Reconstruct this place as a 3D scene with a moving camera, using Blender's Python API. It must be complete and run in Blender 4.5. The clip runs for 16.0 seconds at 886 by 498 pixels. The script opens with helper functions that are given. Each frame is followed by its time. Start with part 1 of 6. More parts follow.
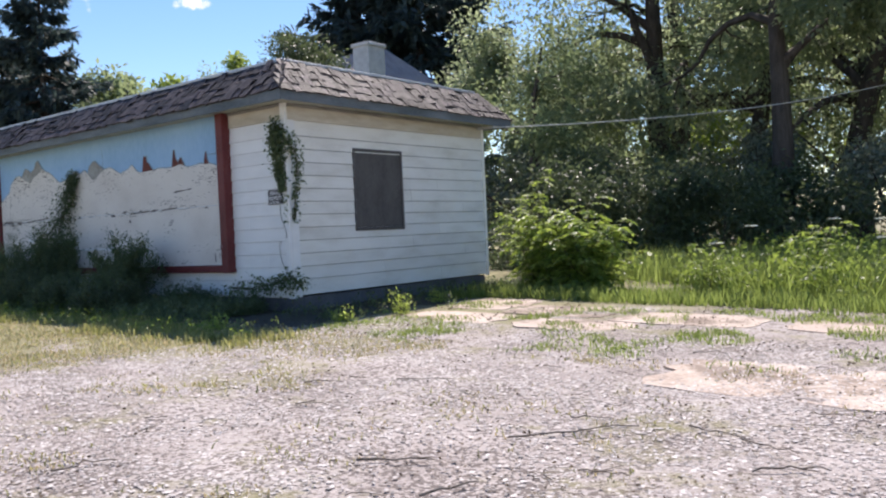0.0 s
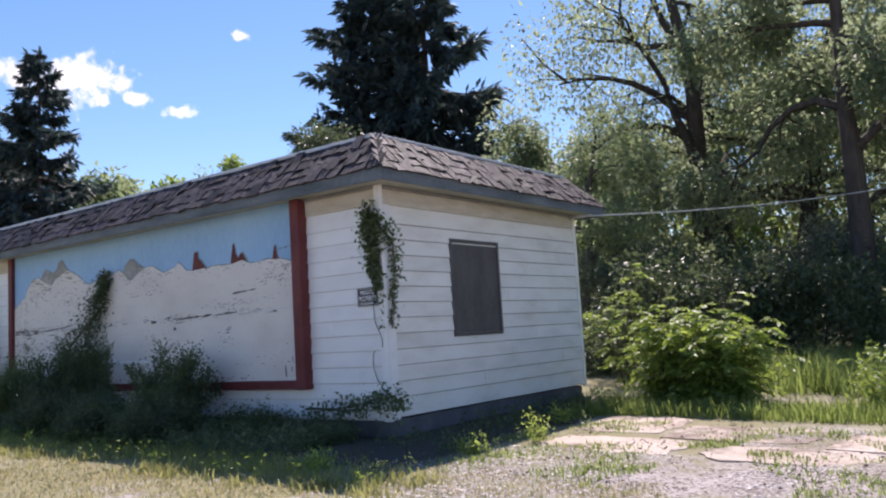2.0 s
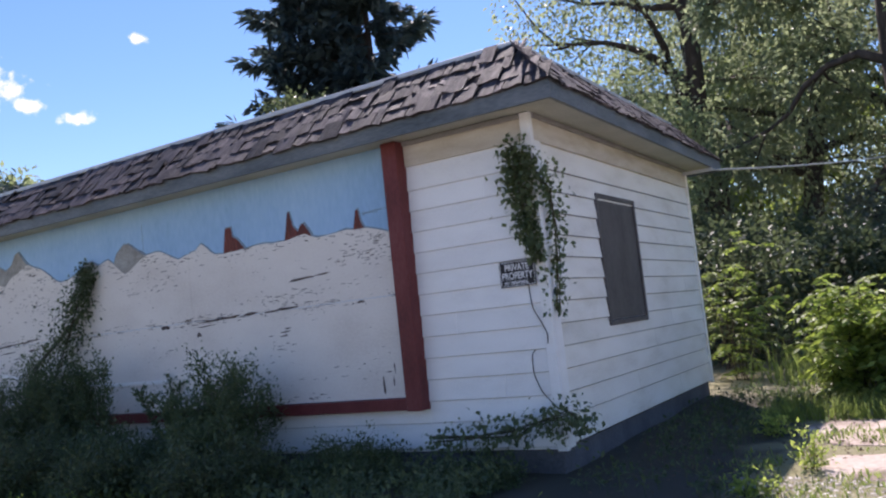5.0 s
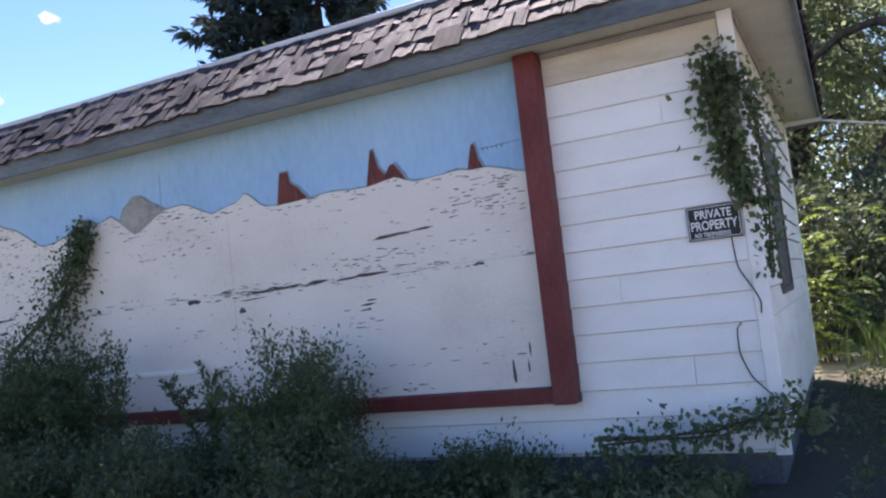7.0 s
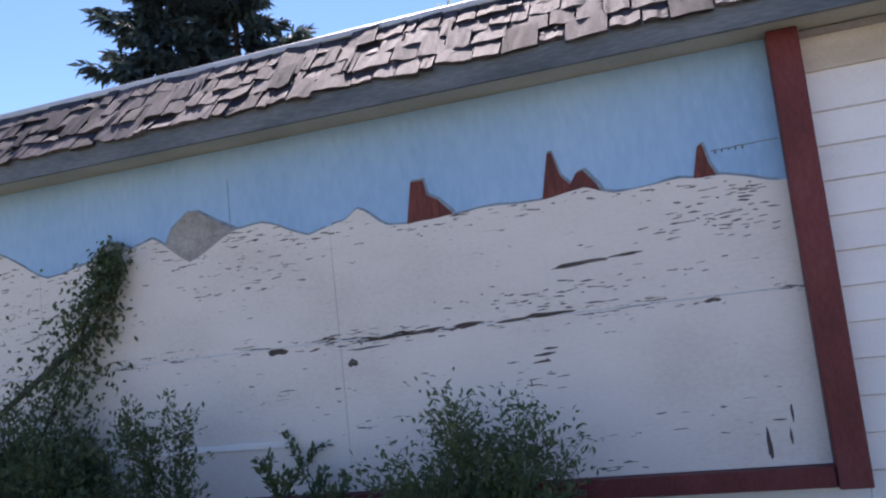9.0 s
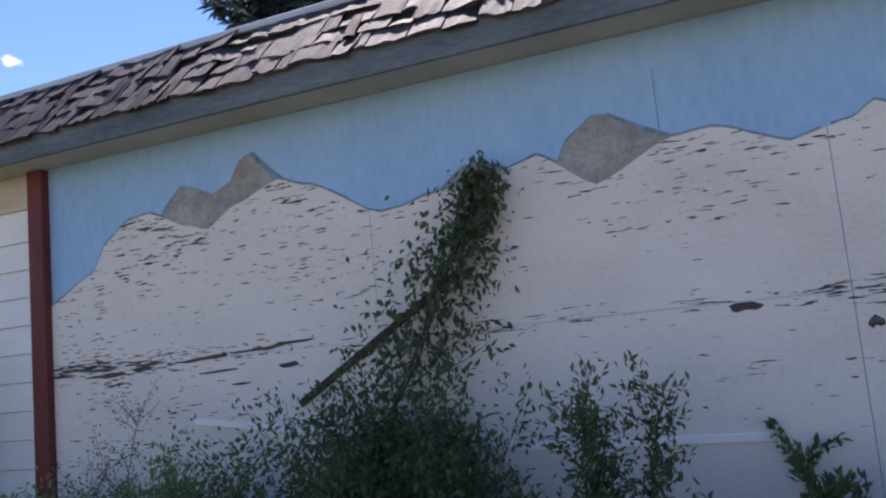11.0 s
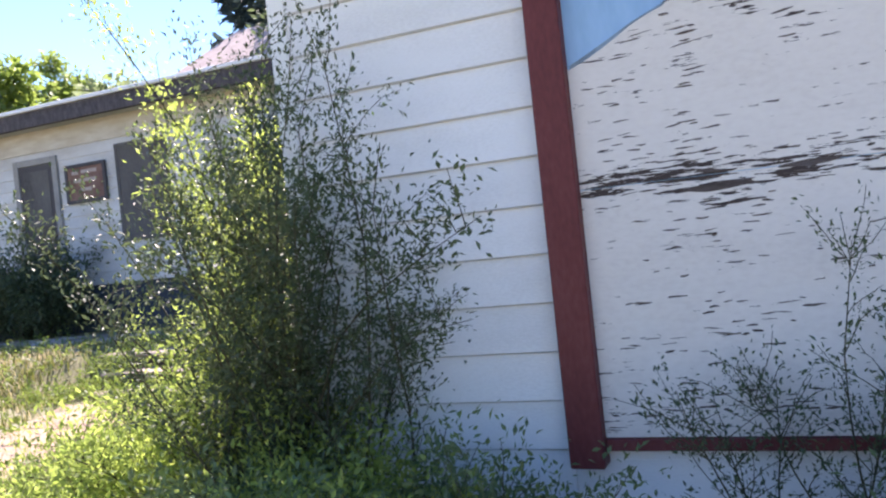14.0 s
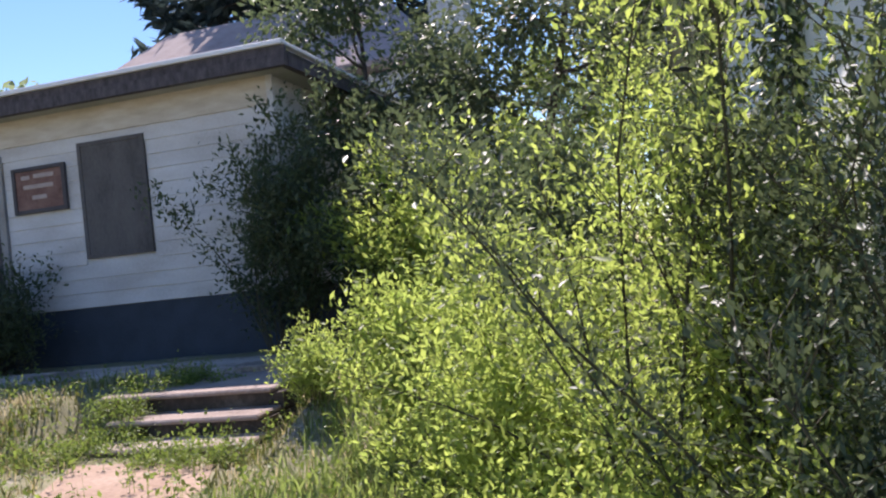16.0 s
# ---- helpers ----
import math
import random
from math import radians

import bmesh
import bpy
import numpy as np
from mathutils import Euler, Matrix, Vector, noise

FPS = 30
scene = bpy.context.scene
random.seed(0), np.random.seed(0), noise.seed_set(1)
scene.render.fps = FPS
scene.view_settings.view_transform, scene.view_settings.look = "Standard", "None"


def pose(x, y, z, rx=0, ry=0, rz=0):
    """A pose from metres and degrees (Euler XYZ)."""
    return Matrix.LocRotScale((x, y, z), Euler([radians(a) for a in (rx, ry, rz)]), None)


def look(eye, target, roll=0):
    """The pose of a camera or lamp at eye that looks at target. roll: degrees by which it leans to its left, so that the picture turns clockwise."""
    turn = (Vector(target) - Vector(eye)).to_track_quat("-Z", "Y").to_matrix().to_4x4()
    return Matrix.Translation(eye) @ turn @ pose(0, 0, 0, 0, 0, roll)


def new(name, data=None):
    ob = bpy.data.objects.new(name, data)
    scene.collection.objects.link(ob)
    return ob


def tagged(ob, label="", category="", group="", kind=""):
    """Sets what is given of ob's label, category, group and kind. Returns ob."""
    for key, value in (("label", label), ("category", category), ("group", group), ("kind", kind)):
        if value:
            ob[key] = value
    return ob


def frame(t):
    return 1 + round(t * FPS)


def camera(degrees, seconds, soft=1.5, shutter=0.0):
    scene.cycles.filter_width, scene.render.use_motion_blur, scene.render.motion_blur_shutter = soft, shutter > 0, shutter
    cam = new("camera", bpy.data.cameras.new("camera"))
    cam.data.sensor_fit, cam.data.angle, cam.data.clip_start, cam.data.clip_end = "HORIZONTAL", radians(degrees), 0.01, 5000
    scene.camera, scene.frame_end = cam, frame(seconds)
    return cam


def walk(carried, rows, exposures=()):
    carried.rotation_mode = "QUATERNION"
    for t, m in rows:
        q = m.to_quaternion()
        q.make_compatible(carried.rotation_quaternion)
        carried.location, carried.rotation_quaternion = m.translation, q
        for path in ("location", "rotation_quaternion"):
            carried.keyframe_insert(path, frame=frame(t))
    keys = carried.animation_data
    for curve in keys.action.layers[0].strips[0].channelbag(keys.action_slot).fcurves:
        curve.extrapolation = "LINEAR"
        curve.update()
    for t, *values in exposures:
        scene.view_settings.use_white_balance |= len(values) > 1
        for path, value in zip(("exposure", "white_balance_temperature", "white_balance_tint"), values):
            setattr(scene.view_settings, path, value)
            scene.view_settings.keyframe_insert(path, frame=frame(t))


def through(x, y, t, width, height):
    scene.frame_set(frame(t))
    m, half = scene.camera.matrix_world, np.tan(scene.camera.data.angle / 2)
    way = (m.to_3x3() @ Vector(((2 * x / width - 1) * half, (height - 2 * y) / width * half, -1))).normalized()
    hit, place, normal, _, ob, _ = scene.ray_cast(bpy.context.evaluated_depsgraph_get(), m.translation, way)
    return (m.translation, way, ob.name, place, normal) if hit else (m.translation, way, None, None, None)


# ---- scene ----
cam = camera(56.1, 16.0, soft=2.2)
METRES, EYE, TILT, LEAN, TURN = 20.0, 1.25, 0.0, 0.0, 38.3
ROWS = [
    (0.0, 0.0, 0.0, 0.0, -0.06, -1.2, 2.65),
    (0.5, -0.0185, 0.0271, 0.0024, 1.77, 1.51, 2.29),
    (1.0, -0.0369, 0.051, 0.0034, 0.57, 3.7, 3.79),
    (1.5, -0.0588, 0.0762, 0.0056, -0.14, 4.85, 4.26),
    (2.0, -0.0822, 0.0997, 0.0065, -1.11, 5.74, 3.4),
    (2.5, -0.1018, 0.1259, 0.0078, -1.62, 5.87, 4.47),
    (3.0, -0.1244, 0.1466, 0.0086, -1.4, 5.15, 3.47),
    (3.5, -0.1406, 0.1748, 0.0095, -1.88, 5.46, 2.44),
    (6.0, -0.2221, 0.2995, 0.0127, -9.42, 4.89, 8.33),
    (6.5, -0.2392, 0.3243, 0.0129, -9.98, 4.6, 7.74),
    (7.0, -0.252, 0.3516, 0.0131, -12.01, 3.95, 6.44),
    (7.5, -0.2686, 0.3754, 0.0139, -15.36, 3.93, 5.14),
    (8.0, -0.2841, 0.4009, 0.0157, -20.64, 4.25, 4.98),
    (8.5, -0.3014, 0.4267, 0.019, -21.53, 5.5, 5.46),
    (9.0, -0.3212, 0.4489, 0.021, -19.89, 7.0, 6.33),
    (9.5, -0.3398, 0.4758, 0.0213, -15.69, 8.3, 7.3),
    (12.0, -0.4322, 0.5988, 0.0217, -15.77, 5.26, 4.59),
    (12.5, -0.4527, 0.6229, 0.0191, -16.06, -0.34, 4.83),
    (13.0, -0.4682, 0.6505, 0.0198, -15.31, -1.84, 4.36),
    (13.5, -0.4891, 0.6755, 0.0198, -14.98, -1.73, 4.48),
    (14.0, -0.5078, 0.7027, 0.0202, -15.28, -0.21, 6.07),
    (14.5, -0.5277, 0.729, 0.0216, -15.09, 2.09, 4.9),
    (15.0, -0.5449, 0.7568, 0.0214, -15.87, 2.24, 5.79),
    (15.5, -0.5613, 0.785, 0.0233, -16.48, 1.39, 6.1),
    (16.0, -0.5759, 0.8094, 0.0244, -22.52, 0.83, 6.1),
]
walk(cam, [(t, pose(0, 0, EYE, TILT, LEAN, TURN) @ pose(METRES * x, METRES * y, METRES * z, 90 + pitch, roll, yaw)) for t, x, y, z, yaw, pitch, roll in ROWS],
     [(0.0, 0.60, 6650, 19), (0.8, 0.70, 6700, 20), (1.5, 0.80, 6700, 22), (2.0, 0.56, 6550, 25), (3.5, 0.58, 6350, 27), (6.0, 0.74, 6450, 28), (7.0, 1.02, 6450, 28), (8.5, 0.96, 6500, 29), (9.5, 0.66, 6350, 28), (12.0, 0.62, 6500, 28), (12.5, 1.15, 6550, 28), (13.0, 1.36, 6600, 28), (14.0, 1.50, 6600, 26), (14.5, 1.26, 6550, 27), (15.2, 0.96, 6550, 26), (16.0, 0.74, 6450, 25)])
# exposure and light
scene.view_settings.exposure = 0.0
world = bpy.data.worlds.new("sky")
scene.world = world
world.use_nodes = True
SUN_TO = Vector((-0.38, 0.66, 1.0)).normalized()
_wn = world.node_tree.nodes
_sky = _wn.new("ShaderNodeTexSky")
_sky.sky_type = "NISHITA"
_sky.sun_disc = False
_sky.sun_elevation = math.asin(SUN_TO.z)
_sky.sun_rotation = math.atan2(SUN_TO.x, SUN_TO.y)
_sky.air_density, _sky.dust_density, _sky.ozone_density = 1.0, 0.1, 2.0
_wl = world.node_tree.links
_co, _cn, _acc = _wn.new("ShaderNodeTexCoord"), _wn.new("ShaderNodeTexNoise"), None
_cn.inputs["Scale"].default_value, _cn.inputs["Detail"].default_value = 58.0, 6.0
_wl.new(_co.outputs["Generated"], _cn.inputs["Vector"])
# small fair-weather clouds: way, half width, half height
for _way, _w, _h in (((-610, 345, 216), 0.070, 0.034), ((-634, 300, 219), 0.062, 0.030), ((-590, 379, 203), 0.026, 0.013), ((-569, 410, 194), 0.024, 0.012), ((-540, 452, 261), 0.013, 0.007), ((-566, 411, 194), 0.016, 0.008)):
    _d = Vector(_way).normalized()
    _off, _dot = _wn.new("ShaderNodeVectorMath"), _wn.new("ShaderNodeVectorMath")
    _off.operation, _dot.operation = "SUBTRACT", "MULTIPLY"
    _off.inputs[1].default_value, _dot.inputs[1].default_value = _d, (1 / _w, 1 / _w, 1 / _h)
    _len, _sub = _wn.new("ShaderNodeVectorMath"), _wn.new("ShaderNodeMath")
    _len.operation, _sub.operation = "LENGTH", "SUBTRACT"
    _sub.inputs[0].default_value = 1.0
    _wl.new(_co.outputs["Generated"], _off.inputs[0])
    _wl.new(_off.outputs[0], _dot.inputs[0])
    _wl.new(_dot.outputs[0], _len.inputs[0])
    _wl.new(_len.outputs["Value"], _sub.inputs[1])
    if _acc is None:
        _acc = _sub.outputs[0]
    else:
        _mx = _wn.new("ShaderNodeMath")
        _mx.operation = "MAXIMUM"
        _wl.new(_acc, _mx.inputs[0])
        _wl.new(_sub.outputs[0], _mx.inputs[1])
        _acc = _mx.outputs[0]
_sum, _rng, _mix = _wn.new("ShaderNodeMath"), _wn.new("ShaderNodeMapRange"), _wn.new("ShaderNodeMix")
_sum.operation, _sum.inputs[1].default_value = "MULTIPLY_ADD", 2.6
_wl.new(_cn.outputs[0], _sum.inputs[0])
_wl.new(_acc, _sum.inputs[2])
_rng.interpolation_type = "SMOOTHSTEP"
_rng.inputs[1].default_value, _rng.inputs[2].default_value = 1.45, 2.1
_wl.new(_sum.outputs[0], _rng.inputs[0])
_mix.data_type = "RGBA"
_wl.new(_rng.outputs[0], _mix.inputs[0])
_deep = _wn.new("ShaderNodeHueSaturation")
_deep.inputs["Saturation"].default_value, _deep.inputs["Value"].default_value = 1.2, 0.88
_wl.new(_sky.outputs[0], _deep.inputs["Color"])
_wl.new(_deep.outputs[0], _mix.inputs[6])
_mix.inputs[7].default_value = (6.8, 6.95, 7.2, 1)
_wl.new(_mix.outputs[2], _wn["Background"].inputs[0])
_wn["Background"].inputs[1].default_value = 0.126
sun = new("sun", bpy.data.lights.new("sun", "SUN"))
sun.data.energy, sun.data.angle, sun.data.color = 4.9, radians(0.53), (1.0, 0.95, 0.86)
sun.matrix_basis = look(SUN_TO * 60, (0, 0, 0))

rng = np.random.default_rng(7)


# ---- materials ----
def material(name, colours, scale=4.0, detail_scale=40.0, rough=0.8, bump=0.3, metal=0.0, stretch=(1, 1, 1), vary=0.0, spec=0.3, bump_scale=None):
    """Two scales of noise between colours, fine relief, and a tint that varies from piece to piece."""
    m = bpy.data.materials.new(name)
    m.use_nodes = True
    nt = m.node_tree
    n, l = nt.nodes, nt.links
    b = n["Principled BSDF"]
    b.inputs["Roughness"].default_value, b.inputs["Metallic"].default_value = rough, metal
    b.inputs["Specular IOR Level"].default_value = spec
    co = n.new("ShaderNodeTexCoord")
    geo = n.new("ShaderNodeNewGeometry")
    mp = n.new("ShaderNodeMapping")
    mp.inputs["Scale"].default_value = stretch
    l.new(geo.outputs["Position"], mp.inputs[0])
    a, d = n.new("ShaderNodeTexNoise"), n.new("ShaderNodeTexNoise")
    a.inputs["Scale"].default_value, a.inputs["Detail"].default_value = scale, 5
    d.inputs["Scale"].default_value, d.inputs["Detail"].default_value = detail_scale, 4
    l.new(mp.outputs[0], a.inputs["Vector"])
    l.new(mp.outputs[0], d.inputs["Vector"])
    add = n.new("ShaderNodeMath")
    add.operation = "MULTIPLY_ADD"
    add.inputs[1].default_value = 0.6
    half = n.new("ShaderNodeMath")
    half.operation = "MULTIPLY"
    half.inputs[1].default_value = 0.4
    l.new(d.outputs[0], half.inputs[0])
    l.new(a.outputs[0], add.inputs[0])
    l.new(half.outputs[0], add.inputs[2])
    ramp = n.new("ShaderNodeValToRGB")
    e = ramp.color_ramp.elements
    while len(e) < len(colours):
        e.new(0.5)
    for k, c in enumerate(colours):
        e[k].position = 0.3 + 0.4 * k / max(1, len(colours) - 1)
        e[k].color = (*c, 1)
    l.new(add.outputs[0], ramp.inputs[0])
    out = ramp.outputs[0]
    if vary:
        info = n.new("ShaderNodeObjectInfo")
        hsv = n.new("ShaderNodeHueSaturation")
        mr = n.new("ShaderNodeMapRange")
        mr.inputs[3].default_value, mr.inputs[4].default_value = 1 - vary, 1 + vary
        l.new(info.outputs["Random"], mr.inputs[0])
        l.new(mr.outputs[0], hsv.inputs["Value"])
        l.new(out, hsv.inputs["Color"])
        out = hsv.outputs[0]
    l.new(out, b.inputs["Base Color"])
    bp = n.new("ShaderNodeBump")
    bp.inputs["Strength"].default_value, bp.inputs["Distance"].default_value = bump, 0.01
    bn = n.new("ShaderNodeTexNoise")
    bn.inputs["Scale"].default_value, bn.inputs["Detail"].default_value = bump_scale or detail_scale, 6
    l.new(mp.outputs[0], bn.inputs["Vector"])
    l.new(bn.outputs[0], bp.inputs["Height"])
    l.new(bp.outputs[0], b.inputs["Normal"])
    return m


def tint_mask(m, colour, fac_builder):
    """Lays a second colour over a material's base colour by a mask socket."""
    n, l = m.node_tree.nodes, m.node_tree.links
    b = n["Principled BSDF"]
    old = b.inputs["Base Color"].links[0].from_socket
    mix = n.new("ShaderNodeMix")
    mix.data_type = "RGBA"
    mix.inputs[7].default_value = (*colour, 1)
    l.new(old, mix.inputs[6])
    l.new(fac_builder(n, l), mix.inputs[0])
    l.new(mix.outputs[2], b.inputs["Base Color"])


def math_node(n, l, op, a, b=None, clamp=False):
    k = n.new("ShaderNodeMath")
    k.operation, k.use_clamp = op, clamp
    for i, v in enumerate((a, b)):
        if v is None:
            continue
        if isinstance(v, (int, float)):
            k.inputs[i].default_value = v
        else:
            l.new(v, k.inputs[i])
    return k.outputs[0]


def noise_of(n, l, stretch, scale, detail=4, rough=0.55, at=(0, 0, 0)):
    geo = n.new("ShaderNodeNewGeometry")
    mp = n.new("ShaderNodeMapping")
    mp.inputs["Scale"].default_value = stretch
    mp.inputs["Location"].default_value = at
    l.new(geo.outputs["Position"], mp.inputs[0])
    t = n.new("ShaderNodeTexNoise")
    t.inputs["Scale"].default_value, t.inputs["Detail"].default_value, t.inputs["Roughness"].default_value = scale, detail, rough
    l.new(mp.outputs[0], t.inputs["Vector"])
    return t.outputs[0]


def step_of(n, l, value, lo, hi):
    mr = n.new("ShaderNodeMapRange")
    mr.interpolation_type = "SMOOTHSTEP"
    mr.inputs[1].default_value, mr.inputs[2].default_value = lo, hi
    l.new(value, mr.inputs[0])
    return mr.outputs[0]


def axis_of(n, l, which):
    geo = n.new("ShaderNodeNewGeometry")
    sep = n.new("ShaderNodeSeparateXYZ")
    l.new(geo.outputs["Position"], sep.inputs[0])
    return sep.outputs[which]


def leaf_material(name, dark, light, through=0.45, rough=0.45, scale=0.7, thin=1.7):
    m = bpy.data.materials.new(name)
    m.use_nodes = True
    n, l = m.node_tree.nodes, m.node_tree.links
    b = n["Principled BSDF"]
    geo = n.new("ShaderNodeNewGeometry")
    ramp = n.new("ShaderNodeValToRGB")
    ramp.color_ramp.elements[0].color, ramp.color_ramp.elements[1].color = (*dark, 1), (*light, 1)
    patch = noise_of(n, l, (1, 1, 1), scale, 3)
    mixv = math_node(n, l, "MULTIPLY_ADD", geo.outputs["Random Per Island"], 0.6)
    mixv.node.inputs[2].default_value = 0.0
    half = math_node(n, l, "MULTIPLY", patch, 0.5)
    l.new(half, mixv.node.inputs[2])
    l.new(mixv, ramp.inputs[0])
    l.new(ramp.outputs[0], b.inputs["Base Color"])
    b.inputs["Roughness"].default_value = rough
    b.inputs["Specular IOR Level"].default_value = 0.35
    tr = n.new("ShaderNodeBsdfTranslucent")
    hs = n.new("ShaderNodeHueSaturation")
    hs.inputs["Hue"].default_value, hs.inputs["Saturation"].default_value, hs.inputs["Value"].default_value = 0.485, 1.1, thin
    l.new(ramp.outputs[0], hs.inputs["Color"])
    l.new(hs.outputs[0], tr.inputs[0])
    mx = n.new("ShaderNodeMixShader")
    mx.inputs[0].default_value = through
    l.new(b.outputs[0], mx.inputs[1])
    l.new(tr.outputs[0], mx.inputs[2])
    l.new(mx.outputs[0], n["Material Output"].inputs[0])
    return m


WHITE_SIDING = material("white_siding_paint", [(0.74, 0.74, 0.735), (0.84, 0.84, 0.835), (0.88, 0.88, 0.875)], 2.0, 60, 0.6, 0.15, stretch=(1, 1, 2.5), vary=0.03)
CREAM_SIDING = material("aged_white_siding", [(0.64, 0.615, 0.55), (0.80, 0.785, 0.735), (0.85, 0.84, 0.80)], 1.6, 45, 0.65, 0.2, stretch=(1, 1, 3), vary=0.05)
FRIEZE = material("stained_tan_board", [(0.44, 0.38, 0.30), (0.56, 0.51, 0.43), (0.68, 0.65, 0.59)], 2.5, 50, 0.7, 0.15, stretch=(1, 1, 4))
SOFFIT = material("old_soffit_paint", [(0.34, 0.345, 0.30), (0.50, 0.50, 0.44)], 2, 40, 0.75, 0.15)
RED_PAINT = material("dark_red_paint", [(0.10, 0.022, 0.022), (0.155, 0.034, 0.034), (0.19, 0.055, 0.055)], 5, 60, 0.55, 0.2, stretch=(1, 1, 0.4))
MURAL_RED = material("mural_red_paint", [(0.05, 0.028, 0.028), (0.15, 0.045, 0.038), (0.24, 0.075, 0.06)], 5, 40, 0.75, 0.3, stretch=(6, 1, 1))
BARE_WOOD = material("bare_dark_wood", [(0.05, 0.038, 0.035), (0.10, 0.078, 0.07), (0.19, 0.16, 0.15)], 9, 60, 0.9, 0.5, stretch=(0.6, 1, 5))
OUTLINE = material("dusky_outline_paint", [(0.09, 0.12, 0.16), (0.20, 0.27, 0.34), (0.28, 0.40, 0.50)], 7, 40, 0.7, 0.1)
MURAL_GREY = material("mural_grey_paint", [(0.20, 0.19, 0.17), (0.33, 0.32, 0.30), (0.45, 0.45, 0.43)], 9, 60, 0.7, 0.2)
MURAL_BLUE = material("mural_blue_paint", [(0.24, 0.43, 0.65), (0.31, 0.51, 0.74), (0.37, 0.57, 0.79)], 1.2, 30, 0.65, 0.1, stretch=(1, 1, 0.35))
MURAL_CREAM = material("mural_cream_paint", [(0.64, 0.59, 0.545), (0.735, 0.69, 0.645), (0.785, 0.745, 0.70)], 1.5, 30, 0.7, 0.15, stretch=(1, 1, 2))
SHAKE = material("weathered_cedar_shake", [(0.017, 0.013, 0.014), (0.045, 0.035, 0.038), (0.118, 0.097, 0.102)], 5, 80, 0.66, 0.6, stretch=(4, 1, 1), vary=0.7, spec=0.32)
SHAKE_BED = material("dark_roof_felt", [(0.025, 0.02, 0.02), (0.05, 0.04, 0.04)], 6, 50, 0.9, 0.3)
FASCIA = material("weathered_grey_fascia", [(0.06, 0.075, 0.085), (0.12, 0.14, 0.155), (0.20, 0.22, 0.235)], 2.5, 25, 0.55, 0.25, stretch=(0.6, 0.6, 3))
METAL_EDGE = material("galvanised_edge", [(0.45, 0.46, 0.47), (0.62, 0.63, 0.64)], 3, 40, 0.4, 0.1, metal=0.15)
BOARDED = material("dark_painted_board", [(0.055, 0.05, 0.05), (0.10, 0.092, 0.09), (0.13, 0.12, 0.115)], 4, 50, 0.65, 0.25, stretch=(1, 1, 0.4))
BLOCK = material("grey_concrete_block", [(0.07, 0.072, 0.08), (0.12, 0.125, 0.14), (0.17, 0.175, 0.19)], 3, 40, 0.9, 0.5)
DARK_BASE = material("dark_painted_foundation", [(0.035, 0.045, 0.06), (0.06, 0.075, 0.10)], 3, 40, 0.85, 0.3)
CHIMNEY = material("whitewashed_chimney", [(0.40, 0.41, 0.42), (0.55, 0.56, 0.57), (0.66, 0.66, 0.66)], 4, 40, 0.85, 0.4)
ROOF_TAR = material("flat_tar_roof", [(0.05, 0.05, 0.05), (0.09, 0.09, 0.09)], 2, 40, 0.9, 0.4)
SIGN_BLACK = material("black_sign_face", [(0.012, 0.012, 0.016), (0.025, 0.025, 0.03)], 8, 60, 0.45, 0.05)
SIGN_WHITE = material("white_sign_ink", [(0.72, 0.72, 0.74), (0.8, 0.8, 0.81)], 8, 60, 0.5, 0.05)
BARK = material("grey_brown_bark", [(0.035, 0.028, 0.022), (0.075, 0.06, 0.05), (0.12, 0.10, 0.085)], 3, 30, 0.9, 0.9, stretch=(3, 3, 0.6), bump_scale=14)
TWIG = material("dry_twig", [(0.09, 0.07, 0.055), (0.20, 0.165, 0.135), (0.32, 0.28, 0.24)], 9, 70, 0.85, 0.4, vary=0.3)
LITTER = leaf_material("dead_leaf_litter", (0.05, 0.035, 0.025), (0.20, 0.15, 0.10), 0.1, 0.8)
STEM = material("green_brown_stem", [(0.05, 0.045, 0.025), (0.10, 0.09, 0.05)], 9, 60, 0.8, 0.3)
CONCRETE = material("old_pinkish_concrete", [(0.32, 0.25, 0.20), (0.50, 0.41, 0.345), (0.62, 0.53, 0.46)], 1.7, 22, 0.9, 0.45, vary=0.08)


def dirt(n, l):
    """Soil and litter trodden into the concrete, in ragged drifts."""
    v = math_node(n, l, "ADD", math_node(n, l, "MULTIPLY", noise_of(n, l, (1, 1, 1), 1.4, 5, 0.65, (2, 5, 0)), 0.8), math_node(n, l, "MULTIPLY", noise_of(n, l, (1, 1, 1), 14, 4, 0.6), 0.25))
    return math_node(n, l, "MULTIPLY", step_of(n, l, v, 0.50, 0.62), 0.75)


tint_mask(CONCRETE, (0.17, 0.13, 0.10), dirt)
PATH_CONCRETE = material("pink_stained_path", [(0.28, 0.175, 0.125), (0.43, 0.30, 0.22), (0.54, 0.41, 0.32)], 1.6, 30, 0.9, 0.5, vary=0.08)
STEP_CONCRETE = material("grey_step_concrete", [(0.20, 0.15, 0.125), (0.35, 0.275, 0.235), (0.46, 0.375, 0.325)], 2, 30, 0.9, 0.5)
# Risers face away from the sun; their shade is put into this dark brown.
RISER = material("shade_brown_riser", [(0.045, 0.034, 0.027), (0.085, 0.065, 0.05), (0.17, 0.13, 0.10)], 3, 26, 0.95, 0.6)
PEBBLE = material("crushed_stone", [(0.38, 0.345, 0.33), (0.52, 0.485, 0.465), (0.64, 0.60, 0.585)], 11, 60, 0.85, 0.3)
CABLE = material("pale_cable_sheath", [(0.42, 0.42, 0.40), (0.55, 0.55, 0.52)], 9, 60, 0.5, 0.1)
